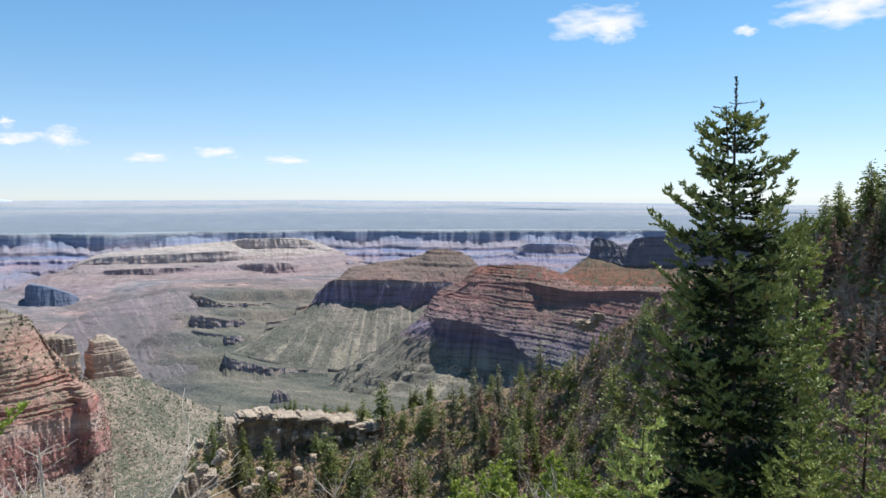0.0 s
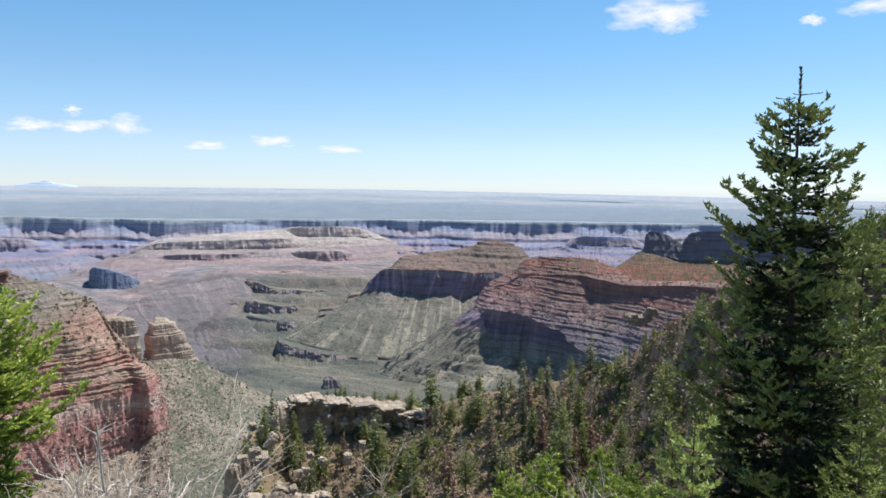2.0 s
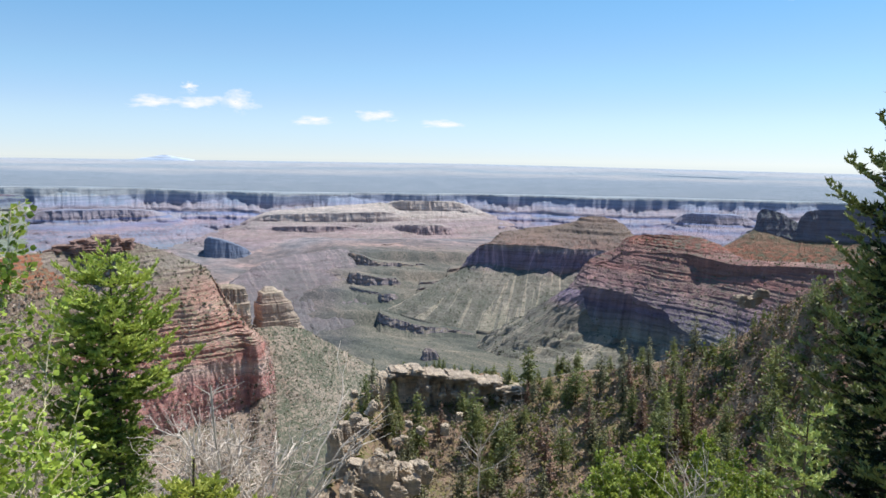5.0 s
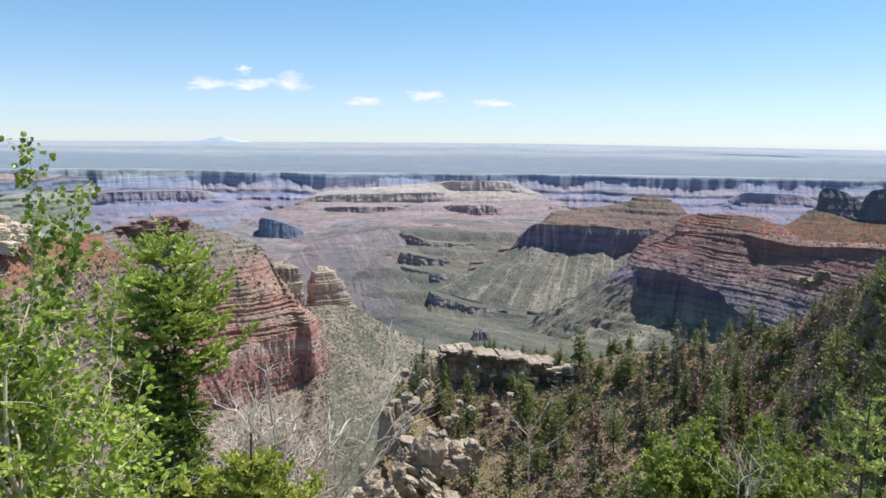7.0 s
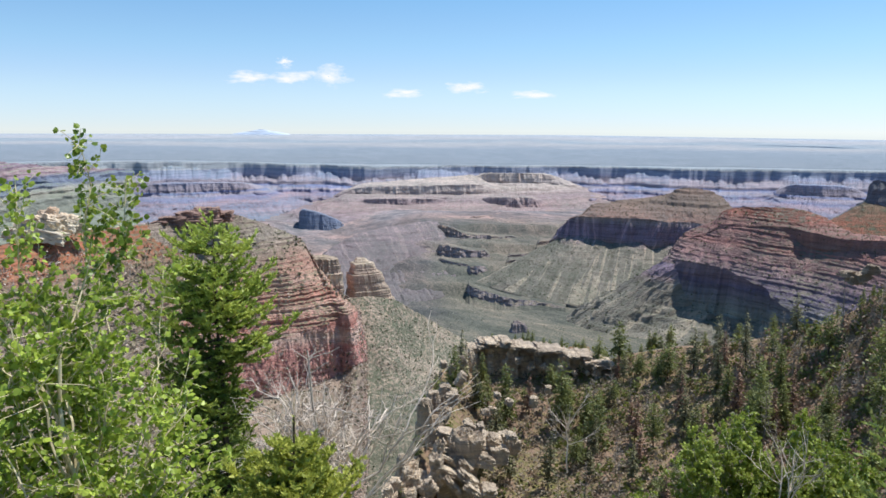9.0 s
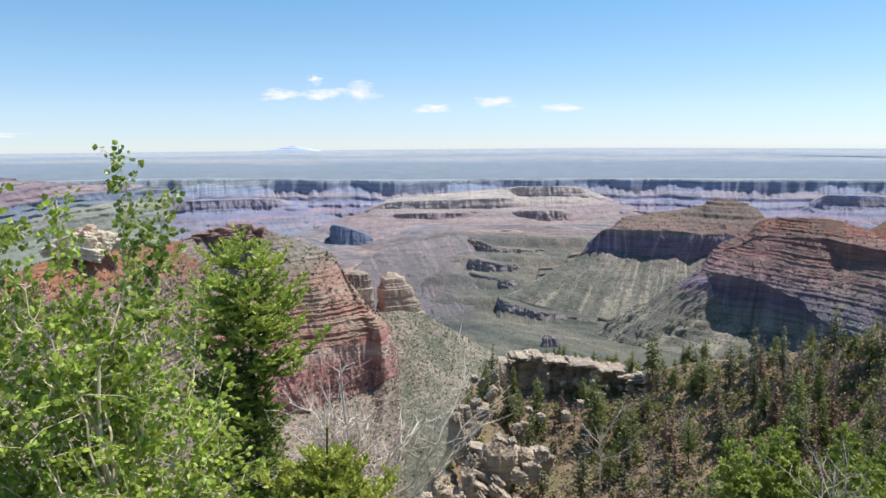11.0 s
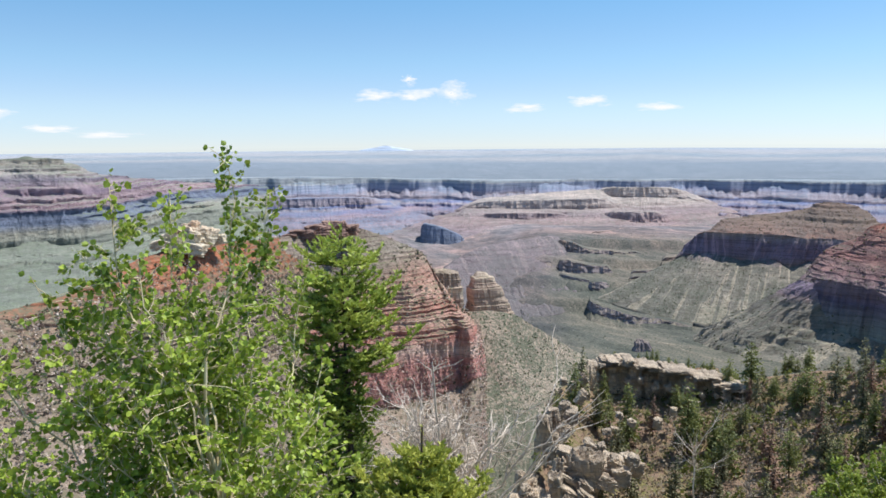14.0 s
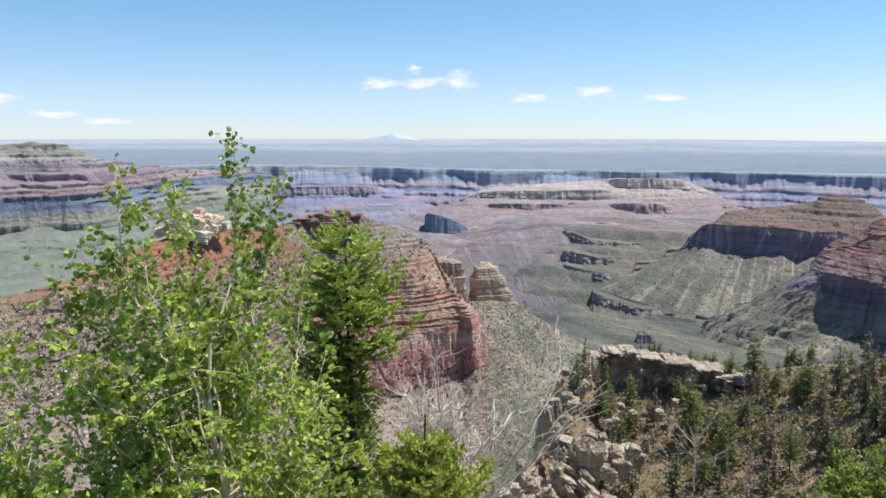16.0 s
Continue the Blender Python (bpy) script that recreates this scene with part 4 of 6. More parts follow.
r_crest = [(23.15, -8.63, 1010), (24.34, -7.18, 1015), (26.11, -6.29, 1015), (27.12, -5.37, 1010), (28.97, -5.17, 1000), (31.14, -5.12, 990), (33.0, -5.6, 978), (35.0, -6.55, 962), (38.79, -6.6, 930), (43.91, -6.5, 900), (52.91, -6.6, 850)]
r_cliff = [(22.89, -9.09, 985), (23.70, -9.21, 965), (24.96, -9.27, 950), (26.29, -9.43, 940), (27.77, -9.89, 930), (29.50, -10.64, 904), (31.32, -12.01, 872), (34.33, -12.95, 845), (37.71, -13.18, 828), (42.13, -13.02, 815), (53.11, -12.75, 765)]
r_base = [(22.8, -9.3, 980), (23.65, -9.6, 962), (24.45, -11.6, 946), (25.62, -12.6, 937), (27.58, -13.03, 928), (29.66, -13.07, 900), (31.43, -13.08, 869), (34.53, -13.23, 843), (37.89, -13.38, 826), (42.12, -13.16, 813), (53.10, -12.84, 763)]
r_toe = [(15.78, -13.72, 1000), (16.24, -14.75, 950), (17.96, -15.41, 900), (21.33, -15.64, 872), (27.79, -16.50, 835), (29.90, -16.64, 815), (31.77, -16.79, 800), (35.18, -17.04, 785), (38.89, -17.32, 765), (42.20, -17.41, 745), (53.19, -16.12, 700)]
# a shaded band under the crest, deepest towards the far end
start = [0.27, 0.27, 0.27, 0.27, 0.26, 0.23, 0.17, 0.08, 0.05, 0.06, 0.08]
band = [0.0, 0.02, 0.02, 0.02, 0.01, 0.01, 0.15, 0.10, 0.04, 0.04, 0.04]
r_upper = [(p[0] + (q[0] - p[0]) * 0.3, p[1] + (q[1] - p[1]) * s, p[2] + (q[2] - p[2]) * 0.34) for p, q, s in zip(r_crest, r_cliff, start)]
r_lower = [(p[0] + (q[0] - p[0]) * 0.3, p[1] + (q[1] - p[1]) * (s + 0.02 + b), p[2] + (q[2] - p[2]) * 0.36) for p, q, s, b in zip(r_crest, r_cliff, start, band)]
massif_grid = loft([r_crest, r_upper, r_lower, r_cliff, r_base, r_toe], 580, [44, 12, 124, 24, 24], [3, 3, 3, 4, 6, 8], [(5.0, 0.5), "cliff", (4.6, 0.55), "cliff", (7.5, 1.0)], 26.0, 8, [(40, 10), (90, 90)], (40, 30), 1.6, 0.9, 0.1, 0.1)
massif_front = loft_marks[2]
landform("red_ledge_massif", massif_grid, massif_rock, "red terraced rock massif with stepped ledges over a shadowed cliff", "rock massif", "", ("back_slope", "rear_edge", "upper_ledge_band", "shaded_band", "ledge_band", "cliff", "apron"), None, (("apron", mesa_rock),))

k_crest = [(32.4, -6.5, 1060), (34.2, -5.38, 1100), (35.5, -4.5, 1120), (35.75, -3.7, 1120), (36.05, -3.08, 1118), (36.8, -3.18, 1115), (37.36, -3.36, 1113), (37.98, -3.75, 1112), (38.31, -3.89, 1110), (38.7, -3.4, 1108), (39.06, -3.08, 1105), (40.16, -2.95, 1100), (45.7, -2.7, 1080), (52.8, -2.2, 1050)]
k_base = [(32.3, -6.55, 1055), (34.1, -5.5, 1093), (35.45, -4.62, 1108), (35.8, -4.6, 1106), (36.1, -4.65, 1104), (36.8, -4.8, 1100), (37.4, -4.95, 1098), (38.0, -5.12, 1096), (38.35, -5.14, 1094), (38.7, -5.14, 1092), (39.1, -5.14, 1090), (40.2, -5.12, 1086), (45.8, -4.9, 1060), (52.8, -4.5, 1020)]
k_toe = [(31.8, -7.4, 960), (33.8, -7.4, 985), (35.3, -7.4, 1000), (35.7, -7.4, 1003), (36.1, -7.4, 1005), (36.8, -7.4, 1005), (37.4, -7.4, 1005), (38.0, -7.4, 1003), (38.4, -7.4, 1002), (38.8, -7.4, 1000), (39.2, -7.4, 999), (40.3, -7.4, 996), (45.9, -7.4, 970), (53.0, -7.4, 930)]
knoll_grid = loft([k_crest, k_base, k_toe], 340, [22, 24], [3.5, 3, 3.5], ["cliff", "slope"], 14.0, 11, [(20, 6), (60, 60)], (60, 60))
knoll_front = loft_marks[2]
landform("wooded_knoll", knoll_grid, knoll_rock, "craggy dark knoll covered with scrub and small trees", "rocky knoll", "", ("back_slope", "rear_edge", "crag", "apron"), None, (("apron", orange_slope),))

crest = [(-44.1, -11.18, 290), (-34.0, -10.45, 310), (-29.5, -9.62, 320), (-25.4, -7.86, 335), (-21.4, -6.84, 350), (-18.0, -6.75, 370), (-14.3, -6.43, 395), (-9.54, -6.10, 420), (-8.15, -6.39, 425), (-6.54, -6.97, 430), (-5.24, -7.54, 435), (-4.25, -8.19, 440), (-3.82, -9.21, 446), (-3.46, -10.07, 560)]
ledge = [(-44.3, -12.95, 265), (-34.2, -13.19, 285), (-29.7, -12.98, 290), (-25.7, -12.6, 300), (-21.6, -12.32, 315), (-18.2, -12.12, 340), (-14.5, -11.88, 365), (-9.29, -11.02, 395), (-7.27, -10.53, 405), (-5.61, -10.38, 410), (-4.15, -10.81, 414), (-2.81, -11.60, 420), (-1.46, -12.40, 430), (-1.08, -12.66, 540)]
cliff_top = [(-44.5, -14.86, 240), (-34.4, -15.73, 260), (-29.9, -15.82, 265), (-25.9, -15.92, 275), (-21.8, -16.13, 290), (-18.4, -16.09, 310), (-14.6, -16.04, 340), (-9.41, -16.02, 375), (-6.81, -15.53, 386), (-5.11, -15.08, 391), (-3.48, -14.61, 396), (-1.83, -14.04, 402), (-0.49, -13.52, 410), (0.07, -13.71, 520)]
cliff_foot = [(-44.6, -16.13, 228), (-34.5, -17.17, 248), (-30.1, -17.5, 252), (-26.0, -17.93, 262), (-21.9, -18.39, 277), (-18.5, -18.71, 298), (-14.7, -19.11, 330), (-9.51, -19.64, 365), (-6.73, -19.49, 377), (-4.80, -19.17, 384), (-3.14, -18.73, 390), (-1.48, -18.05, 396), (0.02, -17.31, 402), (0.55, -17.25, 510)]
toe = [(-45.4, -23.5, 160), (-35.2, -25.8, 180), (-30.7, -26.48, 185), (-26.6, -27.1, 195), (-22.4, -27.58, 205), (-18.9, -27.86, 225), (-15.0, -28.07, 250), (-9.59, -28.07, 280), (-7.69, -28.05, 290), (-6.16, -27.97, 300), (-4.62, -27.83, 308), (-2.83, -27.69, 316), (-0.81, -27.50, 326), (1.01, -26.93, 420)]
prom_grid = loft([crest, ledge, cliff_top, cliff_foot, toe], 540, [66, 140, 44, 30], [0.9, 1.0, 1.2, 1.6, 2.5], [(2.0, 0.6), (1.9, 1.0), "cliff", "slope"], 7.0, 2, [(40, 12), (90, 60), (60, 80)], (40, 40), 1.6, 1.3, 0.0, 0.45)
prom_front = loft_marks[3]
landform("red_promontory", prom_grid, red_rock, "red banded sandstone promontory with scrub on its slopes", "rock promontory", "", ("back_slope", "rear_edge", "rear_brow", "crest_slope", "ledge_band", "cliff", "apron"), brush_soil)

spur_crest = [(-5.0, -15.71, 460), (-1.1, -12.66, 470), (2.2, -12.53, 482), (4.6, -13.82, 495), (6.3, -14.68, 510), (8.5, -15.90, 530), (11.5, -17.47, 560), (18.9, -20.46, 600)]
spur_toe = [(-6.9, -27.40, 375), (-2.4, -27.45, 372), (1.3, -27.38, 372), (4.9, -27.22, 372), (7.6, -27.04, 375), (10.6, -26.77, 380), (13.6, -26.45, 390), (21.2, -25.33, 410)]
spur_grid = loft([spur_crest, spur_toe], 300, [80], [1.5, 3], ["slope"], 12.0, 4, [(30, 12), (80, 60), (60, 60)], (20, 40))
spur_front = loft_marks[3]
landform("talus_spur", spur_grid, talus_rock, "grey-green talus spur dotted with dark bushes", "talus slope", "", ("back_slope", "rear_edge", "rear_brow", "slope"))


def boulder(name, at, half, material, label, category, seed, tilt=0.0, cuts=20, rough=0.06, nu=48, nv=34, bedding=1.6, crease=0.12):
    """A rock broken along flat joints: a block cut by many planes, its faces roughened. `at` is its middle; half: half width, depth, height."""
    r = np.random.default_rng(seed)
    n = r.normal(size=(cuts, 3))
    n = np.vstack([unit_rows(n), np.eye(3), -np.eye(3)])
    off = np.concatenate([0.8 + 0.4 * r.random(cuts), 0.72 + 0.2 * r.random(6)]) * 1.15
    th, ph = np.meshgrid(np.linspace(0.02, np.pi - 0.02, nv), np.linspace(0, 2 * np.pi, nu + 1)[:-1], indexing="ij")
    d = np.stack([np.sin(th) * np.cos(ph), np.sin(th) * np.sin(ph), np.cos(th)], 2)
    k = np.maximum(d @ n.T, 1e-3)
    rad = (off / k).min(2)
    rad = rad * (1 + rough * fbm(d * 4.5 + seed, 5) + rough * bedding * (np.abs(vnoise(d * (1.5, 1.5, 11) + seed)) - 0.4))
    layer = (d[..., 2] * rad * half[2] + 0.25 * fbm(d * 3 + seed, 3) * half[2]) / (0.32 * min(half[2], 1.6)) + seed
    rad = rad * (1 - crease * (((layer % 1.0) - 0.5) ** 2 * 4) ** 3 * (0.5 + r.random(97)[np.floor(layer).astype(int) % 97]))
    p = d * rad[..., None] * np.asarray(half)
    c, s = math.cos(tilt), math.sin(tilt)
    p = np.stack([p[..., 0] * c - p[..., 2] * s, p[..., 1], p[..., 0] * s + p[..., 2] * c], 2)
    ob = new(name, mesh_of(name, p.reshape(-1, 3), grid_faces(nv, nu, True), material, flat=True))
    ob.location = at
    return tagged(ob, label, category)


def unit_rows(v):
    return v / np.linalg.norm(v, axis=1)[:, None]


rng = np.random.default_rng(11)


def butte(rows, depth, seed, bed, rng, n=130, m=90, joints=0.12):
    """A standing rock of level beds, jointed from top to foot: rows of height, left and right edge from the foot up; depth: half depth as a share of the half width."""
    z, lf, rt = np.array(rows, float).T
    zz = np.linspace(z[0], z[-1], m)
    zw = zz / bed + 0.8 * vnoise(np.stack([zz / (2.2 * bed), 0 * zz, 0 * zz + seed], 1))
    jut = np.random.default_rng(seed).normal(size=200) * 0.05
    step = jut[(np.floor(zw).astype(int)) % 200] + 0.03 * ((zw % 1) ** 2 - 0.4) - 0.035 * ((zw % 1) < 0.12)
    a = np.linspace(0, 2 * np.pi, n + 1)[:-1]
    ca, sa = np.cos(a), np.sin(a)
    box = (np.abs(ca) ** 5 + np.abs(sa) ** 5) ** (-1 / 5)
    q = np.stack([ca * 2.2 + seed, sa * 2.2, 0 * a], 1)
    side = np.round(fbm(q * 1.6, 3) * 6) / 6 * joints * 2 + np.round(vnoise(q * 4.2 + 3) * 3) / 3 * joints
    w, mid = (np.interp(zz, z, rt) - np.interp(zz, z, lf)) / 2, (np.interp(zz, z, rt) + np.interp(zz, z, lf)) / 2
    grid = np.stack(np.broadcast_arrays(np.cos(a)[None], np.sin(a)[None], zz[:, None]), 2).copy()
    rad = box[None] * (1 + side[None] * (0.7 + 0.3 * vnoise(np.stack(np.broadcast_arrays(a[None] * 3, zz[:, None] / (3 * bed), seed + 0.5), 2))) + step[:, None]
                       + 0.07 * fbm(grid * (3.0, 3.0, 0.8 / bed) + seed, 4))
    g = np.stack([mid[:, None] + ca * rad * w[:, None], sa * rad * w[:, None] * depth, zz[:, None] + 0.25 * bed * fbm(grid * (2, 2, 0) + seed, 3)], 2)
    cap = np.repeat(np.array([[[mid[-1], 0, zz[-1] + 0.1 * bed]]]), n, 1)
    g = np.concatenate([g, g[-1:] * 0.5 + cap * 0.5, g[-1:] * 0.02 + cap * 0.98])
    return g.reshape(-1, 3), grid_faces(len(g), n, True)


tower = new("rock_tower", mesh_of("rock_tower", *butte([(-9, -17, 21), (6, -15.0, 18.0), (9, -13.2, 16.0), (16, -12.4, 13.4), (19, -11.8, 10.6), (26, -11.2, 8.4), (27, -10.8, 6.2), (31.6, -10.2, 4.6), (32.2, -8.4, 1.8), (34.6, -6.8, -1.0)], 0.7, 7, 3.0, rng, joints=0.045), tower_rock))
tower.location = place(0.5, -13.4, 487)
tower.rotation_euler = (0, 0, 0.3)
tagged(tower, "layered brown rock tower rising from the talus spur", "rock tower")
for a, e, rows, s in ((-2.61, -12.12, [(-8, -10, 10.5), (0, -9, 9.2), (6, -8.6, 8.8), (13, -8.2, 8.4), (18, -8.0, 8.0), (21, -7.6, 6.8), (22.5, -7.0, 1.0)], 12), (-3.49, -11.46, [(-8, -5, 5), (4, -4.2, 4.4), (11, -3.8, 4), (16, -3, 3.4)], 15)):
    ob = new("rock_pinnacle", mesh_of("rock_pinnacle", *butte(rows, 0.8, s, 2.6, rng, 110, 60, 0.16), tower_rock))
    ob.location = place(a, e, 438)
    tagged(ob, "blocky rock pinnacle at the end of the red promontory", "rock pinnacle")
ob = new("valley_crag", mesh_of("valley_crag", *butte([(-8, -12, 13), (1, -9, 11), (5, -7.5, 9), (9.5, -7, 6), (12, -6, 2), (13, -5, 0)], 0.9, 21, 6.5, rng, 110, 50, 0.2), bench_rock))
ob.location = place(12.2, -14.95, 893)
tagged(ob, "small dark cliff knob at the valley bottom", "crag")
for a, e, d, hw, hd, hh, s in ((-13.3, -6.3, 402, 6.5, 6.0, 3.2, 1), (-12.2, -6.1, 405, 7.5, 7.0, 4.2, 2), (-11.0, -5.95, 408, 7.0, 7.0, 4.8, 3), (-10.0, -6.1, 410, 6.0, 6.0, 3.6, 4), (-11.6, -6.6, 400, 12.0, 6.0, 3.0, 5), (-14.3, -6.5, 398, 4.0, 4.0, 2.0, 6)):
    boulder("caprock", place(a, e - 0.06, d), (hw, hd, hh * 0.78), brown_cap, "low layered caprock block on the promontory crest", "caprock", 340 + s, 0.02, 7, 0.1, 60, 40, 2.4)
for a, e, d, hw, hd, hh, s in ((-21.4, -6.2, 346, 6.0, 5.0, 4.6, 1), (-22.6, -6.4, 345, 4.0, 4.0, 3.2, 2), (-20.2, -6.3, 348, 4.0, 4.0, 3.6, 3), (-19.3, -6.6, 350, 3.0, 3.0, 2.2, 4), (-21.6, -7.0, 342, 9.0, 4.0, 2.6, 5), (-23.6, -6.8, 343, 3.0, 3.0, 2.0, 6), (-21.1, -5.5, 347, 2.2, 2.5, 2.2, 7)):
    boulder("pale_outcrop", place(a, e, d), (hw, hd, hh), cream_rock, "cream-coloured rock outcrop on the red soil crest", "rock outcrop", 360 + s, 0.25 * (-1) ** s, 15, 0.26, 60, 40, 0.8)

# scrub on the slopes
rng = np.random.default_rng(5)


def stuff(name, v, f, material, label, category):
    return tagged(new(name, mesh_of(name, v, f, material)), label, category, kind="stuff")


stuff("talus_sage", *clumps(sampled(spur_grid, 8000, rng, None, spur_front), 0.5, rng, 0.7, 5), pale_sage, "pale sage clumps dotted over the talus spur", "bushes")
valley = G[(dist > 880) & (dist < 1800)][:, (az > -3) & (az < 16)]
stuff("valley_bushes", *clumps(sampled(valley, 2600, rng), 0.8, rng, 0.7, 5), sage_leaf, "dark bushes dotted over the canyon floor", "bushes")
stuff("valley_rocks", *clumps(sampled(valley, 3000, rng), 0.7, rng, 0.5, 5), pale_sage, "pale clumps dotted over the canyon floor", "bushes")
stuff("spur_bushes", *clumps(sampled(grey_grid, 1500, rng, None, grey_front), 0.8, rng, 0.7, 5), sage_leaf, "dark bushes dotted over the grey spur", "bushes")
stuff("talus_bushes", *clumps(sampled(spur_grid, 6500, rng, None, spur_front), 0.68, rng, 0.8, 5), sage_leaf, "dark round bushes dotted over the talus spur", "bushes")
stuff("promontory_scrub", *clumps(sampled(prom_grid, 9500, rng, lambda p, u, v: (u < 0.97) * np.where(u < 0.6, 1.5, np.where(v > 0.75, 1.0, 0.12)), prom_front + 22), 2.0, rng, 1.9, 8, 0.46), scrub_leaf, "dry brown scrub over the promontory slopes", "scrub")
stuff("promontory_bushes", *clumps(sampled(prom_grid, 7500, rng, lambda p, u, v: np.where(u < 0.62, 1.5, np.where((v > 0.42) & (v < 0.8), 0.12, 1.4)), prom_front), 0.95, rng, 1.0, 6), slope_leaf, "dark green bushes over the promontory slopes", "bushes")
stuff("knoll_woods", *clumps(sampled(knoll_grid, 1800, rng, lambda p, u, v: np.where(fbm(p / 22.0, 3) > 0.02, 1.0, 0.15), knoll_front + 18), 1.3, rng, 1.2, 6, 0.7), slope_leaf, "green scrub in patches on the orange slope under the crag", "scrub")
stuff("mesa_scrub", *clumps(sampled(mesa_grid, 6000, rng, None, mesa_front), 1.0, rng, 0.7, 5), sage_leaf, "sparse scrub over the mesa slopes", "scrub")
stuff("massif_scrub", *clumps(sampled(massif_grid, 4000, rng, None, massif_front), 1.3, rng, 0.7, 5), sage_leaf, "sparse scrub on the red ledges", "scrub")

# the near wooded ridge
n_crest = [(0.4, -29.67, 84), (4.0, -25.73, 100), (5.1, -20.71, 118), (6.4, -18.07, 134), (8.9, -17.9, 145), (11.0, -18.2, 146), (14.7, -18.2, 146), (19.1, -16.8, 148),
           (23.6, -15.6, 148), (27.5, -14.9, 146), (31.8, -13.6, 144), (35.1, -12.0, 142), (37.2, -10.2, 140), (39.2, -8.6, 138), (42.0, -7.2, 132), (45.8, -5.6, 125), (49.4, -3.9, 118), (52.8, -2.2, 110), (56.6, -0.6, 98), (64.3, 1.0, 76)]
n_toe = [(0.0, -32.95, 76), (5.0, -31.29, 86), (7.6, -29.28, 96), (10.3, -29.04, 100), (12.4, -28.8, 103), (14.5, -28.54, 104), (17.4, -28.48, 104), (20.9, -28.03, 103),
         (24.4, -28.08, 100), (28.4, -28.03, 98), (32.3, -27.52, 96), (35.8, -26.93, 94), (38.3, -26.35, 92), (40.8, -25.74, 90), (44.0, -25.35, 84), (47.8, -24.78, 78), (51.4, -24.14, 70), (54.8, -23.13, 62), (58.3, -22.04, 54), (66.5, -19.32, 40)]
ridge_grid = loft([n_crest, between(n_crest, n_toe, 0.4, 0.42), n_toe], 420, [40, 50], [0.8, 1.6, 1.6], ["slope", "slope"], 9.0, 13, [(14, 4), (50, 50), (60, 60)], (20, 30))
ridge_front = loft_marks[3]
landform("wooded_ridge", ridge_grid, soil, "brown brushy ridge slope with open patches of soil", "ridge slope", "structure")


# ---- plants ----
def tubes(paths, sides=5):
    """Tapered branches: each path is a list of points and one of radii; joined into one mesh's verts and faces."""
    vs, fs, n0 = [], [], 0
    a = np.linspace(0, 2 * np.pi, sides + 1)[:-1]
    for pts, rad in paths:
        p = np.asarray(pts, float)
        t = np.gradient(p, axis=0)
        t /= np.maximum(np.linalg.norm(t, axis=1), 1e-9)[:, None]
        ref = np.where(np.abs(t[:, 2:]) > 0.9, np.array([[1.0, 0, 0]]), np.array([[0, 0, 1.0]]))
        e1 = np.cross(t, ref)
        e1 /= np.linalg.norm(e1, axis=1)[:, None]
        e2 = np.cross(t, e1)
        ring = p[:, None] + (np.cos(a)[None, :, None] * e1[:, None] + np.sin(a)[None, :, None] * e2[:, None]) * np.asarray(rad, float)[:, None, None]
        vs.append(ring.reshape(-1, 3))
        fs.append(grid_faces(len(p), sides, True) + n0)
        n0 += len(p) * sides
    return np.vstack(vs), np.vstack(fs)


def unit(v):
    return v / np.maximum(np.linalg.norm(v, axis=-1, keepdims=True), 1e-9)


def needles(base, way, length, step, size, width, rng, flatness=0.6):
    """Needles along twigs: thin facets that stand off both sides and above each twig."""
    count = np.maximum(4, np.ceil(length / step).astype(int))
    i = np.repeat(np.arange(len(base)), count)
    s = rng.random(len(i))
    w = way[i]
    side = unit(np.cross(w, np.array([0, 0, 1.0])) + 1e-6)
    up = np.cross(side, w)
    phi = rng.random(len(i)) * 2 * np.pi
    out = side * np.cos(phi)[:, None] + up * (np.abs(np.sin(phi)) * (1 - flatness) * 1.6 - 0.12)[:, None]
    d = unit(w * 0.75 + out + rng.normal(size=(len(i), 3)) * 0.12)
    p = base[i] + w * (s * length[i])[:, None]
    ln = (size * (0.7 + 0.6 * rng.random(len(i))))[:, None]
    wd = unit(np.cross(d, rng.normal(size=(len(i), 3)))) * width
    v = np.stack([p - wd, p + wd, p + d * ln], 1).reshape(-1, 3)
    return v, np.arange(len(v)).reshape(-1, 3)


